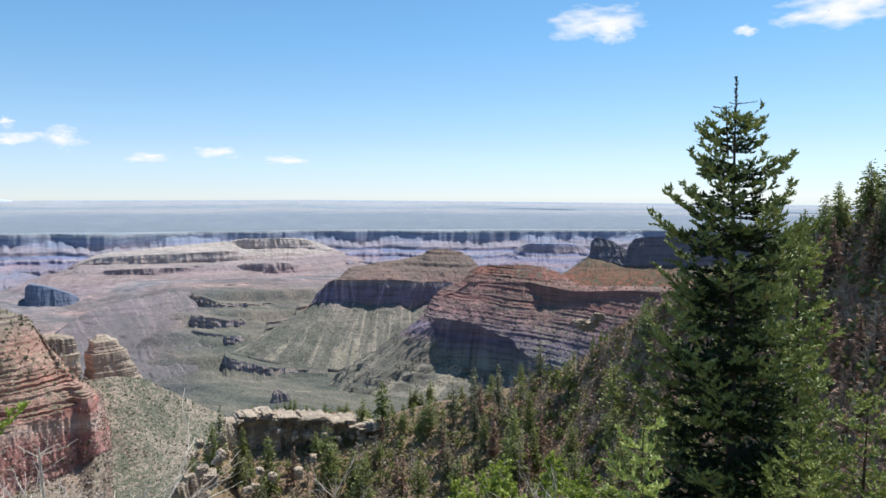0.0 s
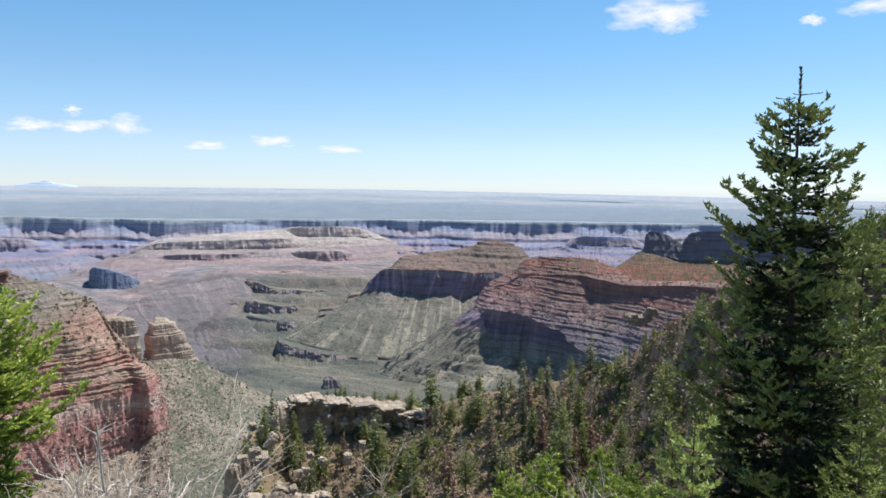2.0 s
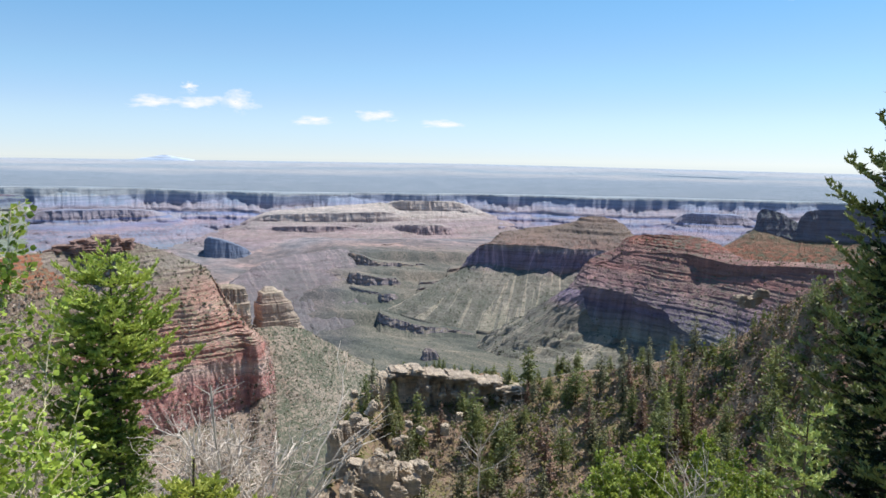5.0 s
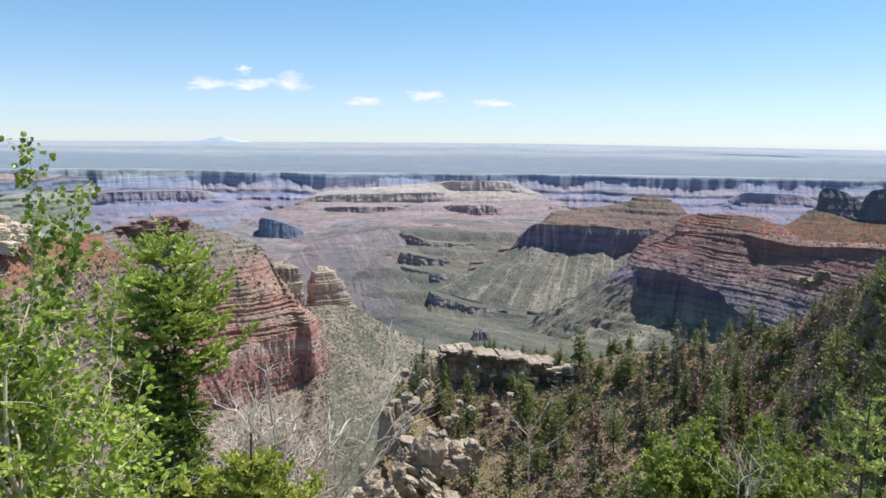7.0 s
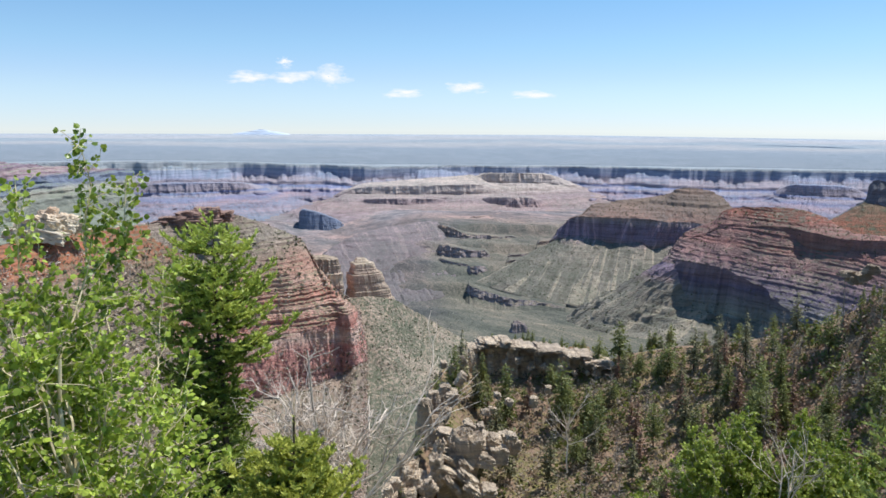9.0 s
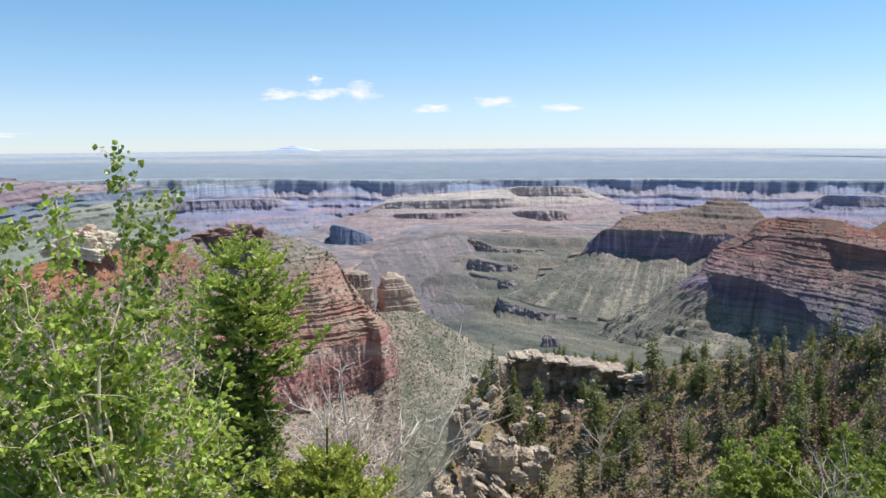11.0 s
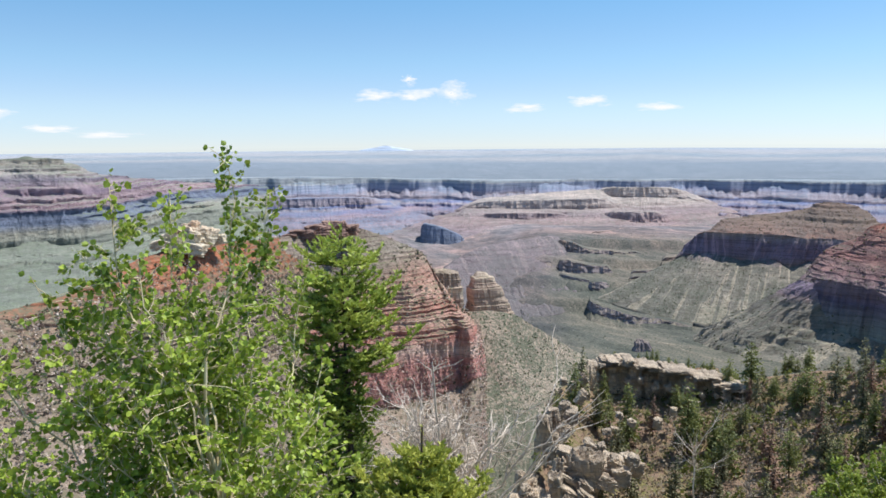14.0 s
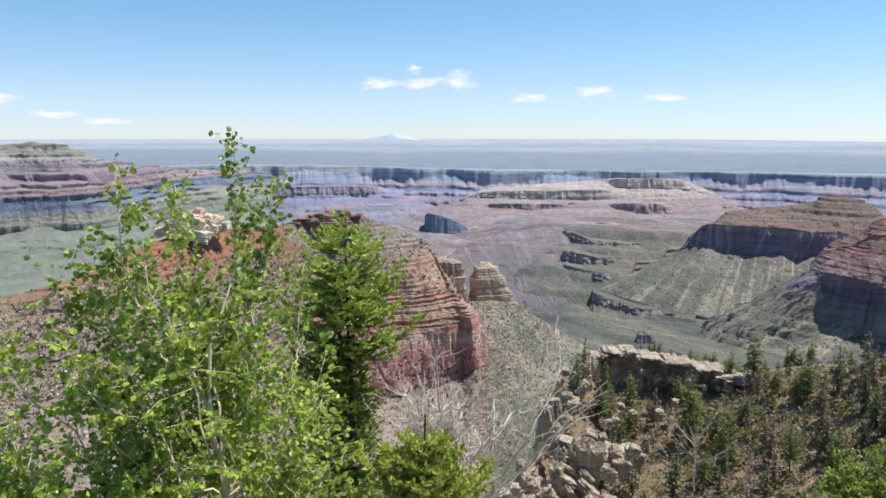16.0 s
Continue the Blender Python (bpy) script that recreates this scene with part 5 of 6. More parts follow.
def conifer(name, label, at, height, rng, shape, low=0.1, gap=0.28, per=6, twig=0.1, step=0.01, size=0.04, width=0.009, leader=0.7, leaf=None, rise=0.3, sub=0.4, bare=0.12, thick=1.0, tips=None, least=0.38, spread=0.5, shade=0.0, thin=1.0):
    """A fir seen close: trunk, and whorls of branches, each with its side twigs and sprays of needles. The foot is at
    `at`; shape: reach of the branches by the depth below the tip; shade: how far the bright tip colour draws back low
    in the crown, which puts shade into its colour; thin: reach of the low branches on the shaded side.
    """
    tree = thing(name, label, "tree", at)
    lean = rng.normal(size=2) * 0.008
    zs = np.linspace(0, height, 26)
    off = (zs - height)
    wav = np.stack([lean[0] * off + 0.02 * np.sin(off * 0.9), lean[1] * off, zs], 1)
    r0 = (0.010 * height + 0.012) * thick
    part("trunk", mesh_of("trunk", *tubes([(wav, np.maximum(r0 * (1 - zs / height) ** 0.85, 0.007))], 9), fir_bark), tree)
    z = height - leader
    ang0 = rng.random() * 6
    while z > low * height:
        x = height - z
        n = per + (1 if rng.random() < 0.5 else 0)
        ang0 += 0.7 + rng.random()
        for b in range(n):
            ln = float(shape(x)) * (least + (1.04 - least) * rng.random() ** 0.8)
            a = ang0 + b * 2 * np.pi / n + rng.normal() * 0.25
            if x > 2.75 and math.cos(a) > 0.1:
                ln *= thin
            zz = z + rng.normal() * gap * 0.3
            out = np.array([np.cos(a), np.sin(a), 0])
            up0 = rise * (1 - 1.15 * min(1, x / (0.6 * height)))
            k = np.linspace(0, 1, 7)
            start = np.array([np.interp(zz, zs, wav[:, 0]), np.interp(zz, zs, wav[:, 1]), zz])
            bend = rng.normal() * 0.12
            sidev = np.array([-out[1], out[0], 0])
            pts = start + out * (k * ln)[:, None] + np.array([0, 0, 1.0]) * (ln * (up0 * k - 0.4 * k * (1 - k) + 0.2 * k**3))[:, None] + sidev * (bend * ln * k**2)[:, None]
            tb, tw, tl = [], [], []
            m = int(ln * (1 - bare) / twig * 1.6) + 2
            for q in range(m):
                s = bare + (1 - bare) * (q + rng.random()) / m
                i = min(5, int(s * 6))
                base = pts[i] + (pts[i + 1] - pts[i]) * (s * 6 - i)
                tan = unit(pts[i + 1] - pts[i])
                sgn = 1 if q % 2 else -1
                d = unit(tan * (0.5 + 0.5 * s) + sgn * sidev * 0.8 + np.array([0, 0, 0.22 + rng.normal() * 0.25]))
                tlen = (sub * ln * (1.0 - s) + spread * twig + 0.05) * (0.55 + 0.6 * rng.random())
                tb.append(base), tw.append(d), tl.append(tlen)
                for g in range(int(tlen / (twig * 0.9))):
                    f = 0.25 + 0.7 * rng.random()
                    d2 = unit(d * 0.6 + np.cross(d, (0, 0, 1.0)) * (1 if g % 2 else -1) * 0.7 + np.array([0, 0, 0.15 + rng.normal() * 0.3]))
                    tb.append(base + d * tlen * f), tw.append(d2), tl.append(0.5 * twig + tlen * 0.35 * (1.1 - f))
            tb.append(pts[5]), tw.append(unit(pts[6] - pts[5])), tl.append(ln * 0.17 + 0.03)
            limb = part("branch", mesh_of("branch", *tubes([(pts, (0.005 + 0.011 * ln) * thick * (1 - 0.85 * k))], 4), fir_bark), tree)
            nv, nf = needles(np.array(tb), np.array(tw), np.array(tl), step, size, width, rng)
            spray = mesh_of("needle_spray", nv, nf, leaf)
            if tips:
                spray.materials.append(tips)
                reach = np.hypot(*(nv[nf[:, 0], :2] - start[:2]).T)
                # fresh growth, and lit tips over a dark core put in as colour
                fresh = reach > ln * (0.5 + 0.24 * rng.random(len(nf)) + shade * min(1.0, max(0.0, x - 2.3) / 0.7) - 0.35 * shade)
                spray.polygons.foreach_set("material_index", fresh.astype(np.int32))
            part("needle_spray", spray, limb)
        z -= gap * (0.75 + 0.5 * rng.random())
    n = max(4, int(leader / 0.03))
    tb = np.stack([np.full(n, wav[-1, 0]), np.full(n, wav[-1, 1]), height - leader * np.linspace(1, 0.05, n)], 1)
    part("leader_needles", mesh_of("leader_needles", *needles(tb, np.repeat([[0.05, 0, 1.0]], n, 0), np.full(n, 0.03), 0.008, size * 0.7, width * 0.7, rng), leaf), tree)
    return tree


def leaves(points, ways, size, rng, ratio=1.0, hang=0.4):
    """Broad leaves: round folded blades on short stalks."""
    n = len(points)
    d = unit(ways + rng.normal(size=(n, 3)) * 0.7 + np.array([0, 0, -hang]))
    side = unit(np.cross(d, rng.normal(size=(n, 3))))
    nor = np.cross(side, d)
    s = (size * (0.6 + 0.7 * rng.random(n)))[:, None]
    p = points + d * s * 0.25
    w = side * s * 0.5 * ratio
    v = np.stack([p, p + d * s * 0.2 + w * 0.8 + nor * s * 0.07, p + d * s * 0.55 + w + nor * s * 0.1, p + d * s, p + d * s * 0.55 - w + nor * s * 0.1, p + d * s * 0.2 - w * 0.8 + nor * s * 0.07], 1)
    q = (np.arange(n) * 6)[:, None]
    return v.reshape(-1, 3), np.concatenate([q + (0, 1, 2, 3), q + (0, 3, 4, 5)])


def wander(a, b, rng, n=8, wob=0.08, sag=0.0):
    """A crooked branch from a to b."""
    a, b = np.asarray(a, float), np.asarray(b, float)
    k = np.linspace(0, 1, n)[:, None]
    ln = np.linalg.norm(b - a)
    off = np.cumsum(rng.normal(size=(n, 3)), axis=0) * wob * ln / n**0.5
    off -= off[0] + (off[-1] - off[0]) * k
    return a + (b - a) * k + off + np.array([0, 0, 1.0]) * (-sag * ln * 4 * k * (1 - k))


def broadleaf(name, label, at, ends, rng, trunk_top, r0, leaf, bark, leaf_size, leaf_n, twigs=10, twig_len=0.45, taper=0.14, stout=1.0):
    """A young broadleaf tree: trunk, limbs that reach to the given ends, twigs along them and leaves on the twigs."""
    tree = thing(name, label, "tree", at)
    o = np.array(at)
    top = np.asarray(trunk_top, float) - o
    tr = wander((0, 0, 0), top, rng, 12, 0.06)
    part("trunk", mesh_of("trunk", *tubes([(tr, r0 * np.linspace(1, taper, 12))], 8), bark), tree)
    for e in ends:
        e = np.asarray(e, float) - o
        k = np.clip(1 - np.linalg.norm(e[:2] - top[:2]) * 0.35 - rng.random() * 0.3, 0.25, 1.0)
        if e[2] < top[2]:
            k = min(k, max(0.15, (e[2] - 0.3) / top[2]))
        i = int(k * 11)
        limb = wander(tr[i], e, rng, 9, 0.09, 0.06)
        ln = np.linalg.norm(e - tr[i])
        limbs = [(limb, np.linspace(stout * max(0.008, r0 * 0.14 * ln**0.5 + 0.003), 0.0035, 9))]
        spots, ways = [], []
        for q in range(int(twigs * ln)):
            s = 0.3 + 0.7 * rng.random() ** 0.75
            j = min(7, int(s * 8))
            b = limb[j] + (limb[j + 1] - limb[j]) * (s * 8 - j)
            d = unit(unit(limb[j + 1] - limb[j]) * 0.35 + rng.normal(size=3) * 0.8 + np.array([0, 0, 0.15]))
            tl = twig_len * (0.35 + 0.8 * rng.random()) * (1.25 - s)
            tw = wander(b, b + d * tl, rng, 4, 0.12)
            limbs.append((tw, np.linspace(0.0035, 0.0015, 4)))
            m = max(3, int(leaf_n * tl))
            f = 0.15 + 0.85 * rng.random(m)
            spots.append(b + d * tl * f[:, None]), ways.append(np.repeat(d[None], m, 0))
        spots.append(limb[-1] + rng.normal(size=(5, 3)) * 0.04), ways.append(np.repeat(unit(limb[-1] - limb[-2])[None], 5, 0))
        bough = part("limb", mesh_of("limb", *tubes(limbs, 4), bark), tree)
        part("foliage", mesh_of("foliage", *leaves(np.vstack(spots), np.vstack(ways), leaf_size, rng), leaf), bough)
    return tree


def branching(start, way, length, radius, depth, rng, out, spread=0.55, lift=0.15, kids=(3, 5)):
    p = wander(start, np.asarray(start) + unit(np.asarray(way, float)) * length, rng, 6, 0.08)
    out.append((p, np.linspace(radius, radius * 0.45, 6)))
    if depth:
        for _ in range(int(rng.integers(*kids))):
            s = 0.3 + 0.7 * rng.random()
            j = min(4, int(s * 5))
            b = p[j] + (p[j + 1] - p[j]) * (s * 5 - j)
            d = unit(unit(p[-1] - p[0]) + rng.normal(size=3) * spread + np.array([0, 0, lift]))
            branching(b, d, length * (0.45 + 0.3 * rng.random()), radius * 0.5, depth - 1, rng, out, spread, lift, kids)
    return out


# big dark fir, with a second thin leader beside its tip
rng = np.random.default_rng(21)
FIR = place(45.6, 8.38, 11.0)
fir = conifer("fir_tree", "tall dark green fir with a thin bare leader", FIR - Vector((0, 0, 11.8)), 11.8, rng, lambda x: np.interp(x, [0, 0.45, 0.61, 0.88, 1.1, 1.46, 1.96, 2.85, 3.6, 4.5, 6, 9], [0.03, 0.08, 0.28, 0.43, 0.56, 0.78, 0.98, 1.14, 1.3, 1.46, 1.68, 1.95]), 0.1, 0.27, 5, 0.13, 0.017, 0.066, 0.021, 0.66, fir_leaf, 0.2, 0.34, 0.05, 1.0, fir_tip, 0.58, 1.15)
side = [(wander((-0.06, 0.06, 10.7), (-0.088, 0.088, 11.42), rng, 5, 0.01), np.linspace(0.014, 0.007, 5))]
part("side_leader", mesh_of("side_leader", *tubes(side, 5), fir_bark), fir)
for z0, at, reach in ((11.43, 0.0, 0.26), (11.43, 0.0, -0.08), (11.38, -0.12, -0.16), (11.38, -0.12, 0.08)):
    twig_at = np.array([[0.71 * at, -0.71 * at, z0]])
    part("top_twig", mesh_of("top_twig", *needles(twig_at, unit(np.array([[reach, -reach, 0.03]])), np.array([abs(reach)]), 0.004, 0.03, 0.006, rng), fir_leaf), fir)

# young fir; leaving tips off the lower crown puts its shade into the colour
rng = np.random.default_rng(22)
YF = place(-10.75, -6.2, 15.5)
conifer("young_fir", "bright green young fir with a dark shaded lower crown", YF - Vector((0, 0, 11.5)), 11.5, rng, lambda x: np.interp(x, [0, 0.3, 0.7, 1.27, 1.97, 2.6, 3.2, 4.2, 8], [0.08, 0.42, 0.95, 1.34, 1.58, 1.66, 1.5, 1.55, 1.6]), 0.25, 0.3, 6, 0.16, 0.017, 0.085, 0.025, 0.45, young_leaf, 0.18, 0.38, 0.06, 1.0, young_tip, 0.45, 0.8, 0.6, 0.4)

# small pale fir and its neighbours under the big fir
rng = np.random.default_rng(23)
for az_, el_, d_, hh, rr in ((39.7, -16.9, 6.8, 4.2, 0.95), (50.4, -15.6, 9.5, 5.0, 1.05), (54.4, -12.8, 10.0, 5.6, 1.15), (58.0, -13.4, 9.0, 5.4, 1.1)):
    conifer("small_fir", "small light green fir with layered branches", place(az_, el_, d_) - Vector((0, 0, hh)), hh, rng, (lambda r: lambda x: r * (1 - np.exp(-x / 1.1)))(rr), 0.15, 0.28, 5, 0.12, 0.015, 0.048, 0.015, 0.22, pale_leaf if az_ < 45 else small_leaf, 0.3, 0.36)

# sunlit fir close behind the big one
rng = np.random.default_rng(29)
conifer("fir_tree", "sunlit green fir crowded against a taller dark fir", place(49.94, -1.26, 12.6) - Vector((0, 0, 9.0)), 9.0, rng, lambda x: np.interp(x, [0, 0.3, 0.8, 1.6, 3, 6], [0.1, 0.3, 0.45, 0.55, 0.62, 0.7]), 0.2, 0.3, 5, 0.14, 0.017, 0.066, 0.022, 0.3, small_leaf, 0.2, 0.4, 0.06, 1.0, None, 0.55)

# yellow-green fir sapling close below
rng = np.random.default_rng(24)
YG = Vector((-0.42, 4.41, -1.72))
conifer("fir_sapling", "yellow-green fir sapling with fresh tips", YG - Vector((0, 0, 2.9)), 2.9, rng, lambda x: np.interp(x, [0, 0.2, 0.34, 0.5, 0.9, 2.9], [0.03, 0.08, 0.28, 0.42, 0.5, 0.6]), 0.12, 0.11, 7, 0.055, 0.006, 0.036, 0.012, 0.24, tip_leaf, 0.35, 0.46, 0.06, 1.0, None, 0.6)

# aspen
rng = np.random.default_rng(25)
ends = [place(a, e, d) for a, e, d in (
    (-19.3, -0.9, 5.95), (-27.2, -2.2, 5.6), (-23.3, -3.4, 5.7), (-16.5, -3.6, 5.9), (-32.4, -8.6, 5.4), (-29.4, -7.1, 5.7), (-14.2, -10.5, 6.2), (-12.9, -16.5, 6.0), (-31.0, -14.0, 5.3),
    (-32.0, -20.5, 5.1), (-15.3, -22.0, 5.6), (-25.7, -8.0, 5.2), (-18.4, -8.4, 6.3), (-22.2, -12.0, 6.0), (-27.5, -17.0, 5.0), (-17.5, -15.0, 5.3), (-24.5, -14.5, 5.9), (-28.5, -11.5, 6.0), (-16.0, -18.5, 6.2),
    (-19.0, -19.5, 5.8), (-26.0, -22.0, 5.6), (-30.0, -24.0, 5.2), (-17.6, -24.5, 5.6), (-25.8, -26.5, 5.7), (-34.0, -25.0, 5.2), (-13.5, -25.5, 5.4), (-36.0, -16.5, 5.6), (-20.0, -12.5, 6.0), (-24.8, -18.5, 6.0), (-35.0, -19.0, 5.3), (-33.0, -23.5, 5.0), (-29.0, -20.5, 5.0), (-36.5, -22.0, 5.4), (-27.5, -25.5, 4.9), (-16.5, -21.0, 5.0), (-20.5, -16.5, 6.0), (-27.0, -13.5, 5.1), (-12.6, -21.0, 5.2), (-11.2, -24.2, 5.1), (-13.2, -19.0, 5.4),
    (-35.5, -13.5, 5.6), (-37.5, -18.5, 5.4), (-38.0, -23.5, 5.2), (-34.5, -27.5, 5.0), (-31.0, -27.0, 4.9), (-21.0, -28.0, 5.6), (-40.0, -21.0, 5.4))]
broadleaf("aspen_tree", "young aspen with pale trunk and small fluttering leaves", (-1.95, 4.72, -4.55), ends, rng, place(-21.5, -15.5, 5.2), 0.038, aspen_leaf, aspen_bark, 0.041, 56, 21, 0.66, 0.3, 1.1)

# green broadleaf bushes on the slope below
for az_, el_, d_, w_, seed in ((31.5, -17.2, 14.0, 1.6, 31), (35.5, -18.2, 13.0, 1.2, 32), (28.2, -18.8, 13.5, 1.2, 33), (24.0, -23.6, 13.0, 1.1, 34), (20.5, -25.2, 13.5, 0.9, 35), (43.0, -20.3, 12.0, 1.0, 36)):
    rng = np.random.default_rng(seed)
    top = np.array(place(az_, el_, d_))
    foot = top - (0, 0, 3.4)
    pts = []
    for q in range(18):
        v = unit(rng.normal(size=3))
        v[2] = abs(v[2]) * 1.1 - 0.35
        pts.append(top - (0, 0, 1.25) + v * (w_, w_, 1.1) * (0.7 + 0.3 * rng.random()))
    broadleaf("leafy_bush", "bright green leafy bush on the slope", tuple(foot), pts, rng, top - (0, 0, 1.6), 0.05, bush_leaf, grey_wood, 0.05, 130, 16, 0.5)


# bleached dead shrubs
def dead_wood(name, label, base, stems, category="shrub"):
    ob = thing(name, label, category, tuple(base))
    for s in stems:
        v, f = tubes(s, 5)
        part("branch", mesh_of("branch", v - np.asarray(base), f, grey_wood), ob)
    return ob


rng = np.random.default_rng(41)
base = np.array([-0.42, 8.5, -4.75])
main = [(wander(base, (-0.59, 8.05, -2.37), rng, 9, 0.03), np.linspace(0.028, 0.007, 9))]
for _ in range(7):
    b = np.array([-0.585, 8.07, -2.85 + 0.42 * rng.random()])
    main.append((wander(b, b + rng.normal(size=3) * (0.17, 0.12, 0.05) + (0, 0, 0.13), rng, 4, 0.1), np.linspace(0.006, 0.003, 4)))
stems = [main, [(wander(base - (0.05, 0, 3.2), base + (-0.08, 0, 0.9), rng, 9, 0.03), np.linspace(0.07, 0.03, 9))]]
for _ in range(36):
    stems.append(branching(base + (-0.08, 0, 0.75) + rng.normal(size=3) * (0.2, 0.15, 0.12), (rng.normal() * 0.55, rng.normal() * 0.4, 1.0), 0.5 + rng.random() * 0.35, 0.024, 3, rng, [], 0.8, -0.05, (2, 5)))
for e in ((0.75, 8.7, -3.1), (0.62, 8.5, -3.5), (-1.0, 8.4, -3.0)):
    stems.append(branching(base + (0.1, 0, 0), np.array(e) - base, 1.5, 0.022, 2, rng, [], 0.3, 0.05))
dead_wood("dead_shrub", "bleached leafless shrub with tangled grey-white branches", base, stems)
rng = np.random.default_rng(42)
base = np.array(place(32.2, -22.4, 12.2)) - (0, 0, 0.9)
dead_wood("dead_shrub", "bare bleached branches standing among green brush", base, [branching(base, (rng.normal() * 0.35, rng.normal() * 0.3, 1.0), 0.95, 0.018, 2, rng, [], 0.5, 0.1) for _ in range(4)])
base = np.array(place(16.3, -25.0, 70.0))
dead_wood("dead_tree", "bleached bare tree standing low on the ridge", base, [branching(base, (0.02, 0, 1.0), 5.0, 0.09, 2, rng, [], 0.5, 0.1, (5, 8))], "tree")


# ---- trees of the wooded ridge ----
def pine_parts(rng, h, r, open_=0.0, blunt=0.0):
    """A conifer for the middle distance: trunk, and a crown of drooping leafy facets."""
    zs = np.linspace(0, h, 8)
    trunk = tubes([(np.stack([0.02 * h * np.sin(zs / h * 3 + rng.random() * 6), 0 * zs, zs], 1), (0.014 * h + 0.02) * (1 - 0.93 * zs / h))], 6)
    z = h * (0.08 + 0.1 * rng.random() + 0.12 * blunt)
    c, d, s = [], [], []
    while z < h * 0.985:
        x = 1 - z / h
        n = int(5 + 6 * x)
        for b in range(n):
            if rng.random() < open_:
                continue
            a = rng.random() * 2 * np.pi
            ln = r * ((x**0.75 + 0.05) * (1 - blunt) + blunt * (1.35 * (x * (1.15 - x)) ** 0.5)) * (0.45 + 0.7 * rng.random())
            m = max(2, int(ln / 0.16))
            for q in range(m):
                k = (q + 0.6 * rng.random() + 0.4) / m
                out = np.array([np.cos(a), np.sin(a), 0.25 - 0.55 * x * k])
                c.append(np.array([0, 0, z]) + out * ln * k + rng.normal(size=3) * 0.05 * r)
                d.append(out + rng.normal(size=3) * 0.45), s.append((0.17 + 0.14 * rng.random()) * (0.55 + 0.5 * x) * (h / 8) ** 0.5)
        z += h * 0.031 * (0.7 + 0.6 * rng.random())
    c, d, s = np.array(c), unit(np.array(d)), np.array(s)[:, None]
    e = unit(np.cross(d, rng.normal(size=(len(c), 3))))
    v = np.stack([c - d * s * 0.9, c + e * s * 0.65, c + d * s * 1.3, c - e * s * 0.65], 1).reshape(-1, 3)
    return trunk, (v, np.arange(len(v)).reshape(-1, 4))


def pine(name, label, rng, h, r, leaf, open_=0.0, blunt=0.0):
    t = thing(name, label, "tree")
    tr, cr = pine_parts(rng, h, r, open_, blunt)
    part("trunk", mesh_of("trunk", *tr, snag_wood if open_ > 0.3 else fir_bark), t)
    part("crown", mesh_of("crown", *cr, leaf), t)
    return t


def snag(rng, h):
    t = thing("dead_tree", "grey leafless dead tree standing on the ridge", "tree")
    wood = [(wander((0, 0, 0), (rng.normal() * 0.2, rng.normal() * 0.2, h), rng, 7, 0.02), np.linspace(0.1, 0.03, 7))]
    for _ in range(int(h * 4)):
        z = h * (0.25 + 0.72 * rng.random())
        a = rng.random() * 6.283
        ln = (1 - z / h) * 1.4 + 0.3
        wood.append((wander((0, 0, z), (np.cos(a) * ln, np.sin(a) * ln, z + ln * (0.1 + 0.5 * rng.random())), rng, 4, 0.08), np.linspace(0.035, 0.012, 4)))
    part("trunk", mesh_of("trunk", *tubes(wood, 4), snag_wood), t)
    return t


rng = np.random.default_rng(51)
kinds = [pine("pine_tree", "dark green conifer growing on the brushy ridge", np.random.default_rng(60 + i), h, r, pine_leaf, o, k) for i, (h, r, o, k) in enumerate(((8.5, 2.1, 0.05, 0.5), (7.0, 2.1, 0.15, 0.9), (9.5, 2.2, 0.15, 0.7), (6.0, 2.1, 0.1, 1.0), (8.0, 1.7, 0.1, 0.3), (7.5, 2.3, 0.2, 1.0)))]
greys = [pine("sparse_pine", "thin grey-green conifer with sparse needles on the ridge", np.random.default_rng(70 + i), h, 1.5, olive_leaf, 0.3, 0.5) for i, h in enumerate((7.5, 6.5))]
rusts = [pine("dying_pine", "dying conifer with rust-brown needles on the ridge", np.random.default_rng(75 + i), h, 1.4, dry_leaf, 0.3) for i, h in enumerate((9.0, 7.5))]
snags = [snag(np.random.default_rng(80 + i), h) for i, h in enumerate((6.0, 7.5, 5.0))]
used = set()


def plant(kind, at, scale, spin, group):
    """The model itself the first time, then copies."""
    m = Matrix.LocRotScale(at, Euler((rng.normal() * 0.03, rng.normal() * 0.03, spin)), None)
    if kind.name in used:
        ob = copy_thing(kind, m)
    else:
        used.add(kind.name)
        kind.matrix_basis = m
        ob = kind
    ob.scale = (scale, scale, scale * (0.9 + 0.25 * rng.random()))
    ob["group"] = group


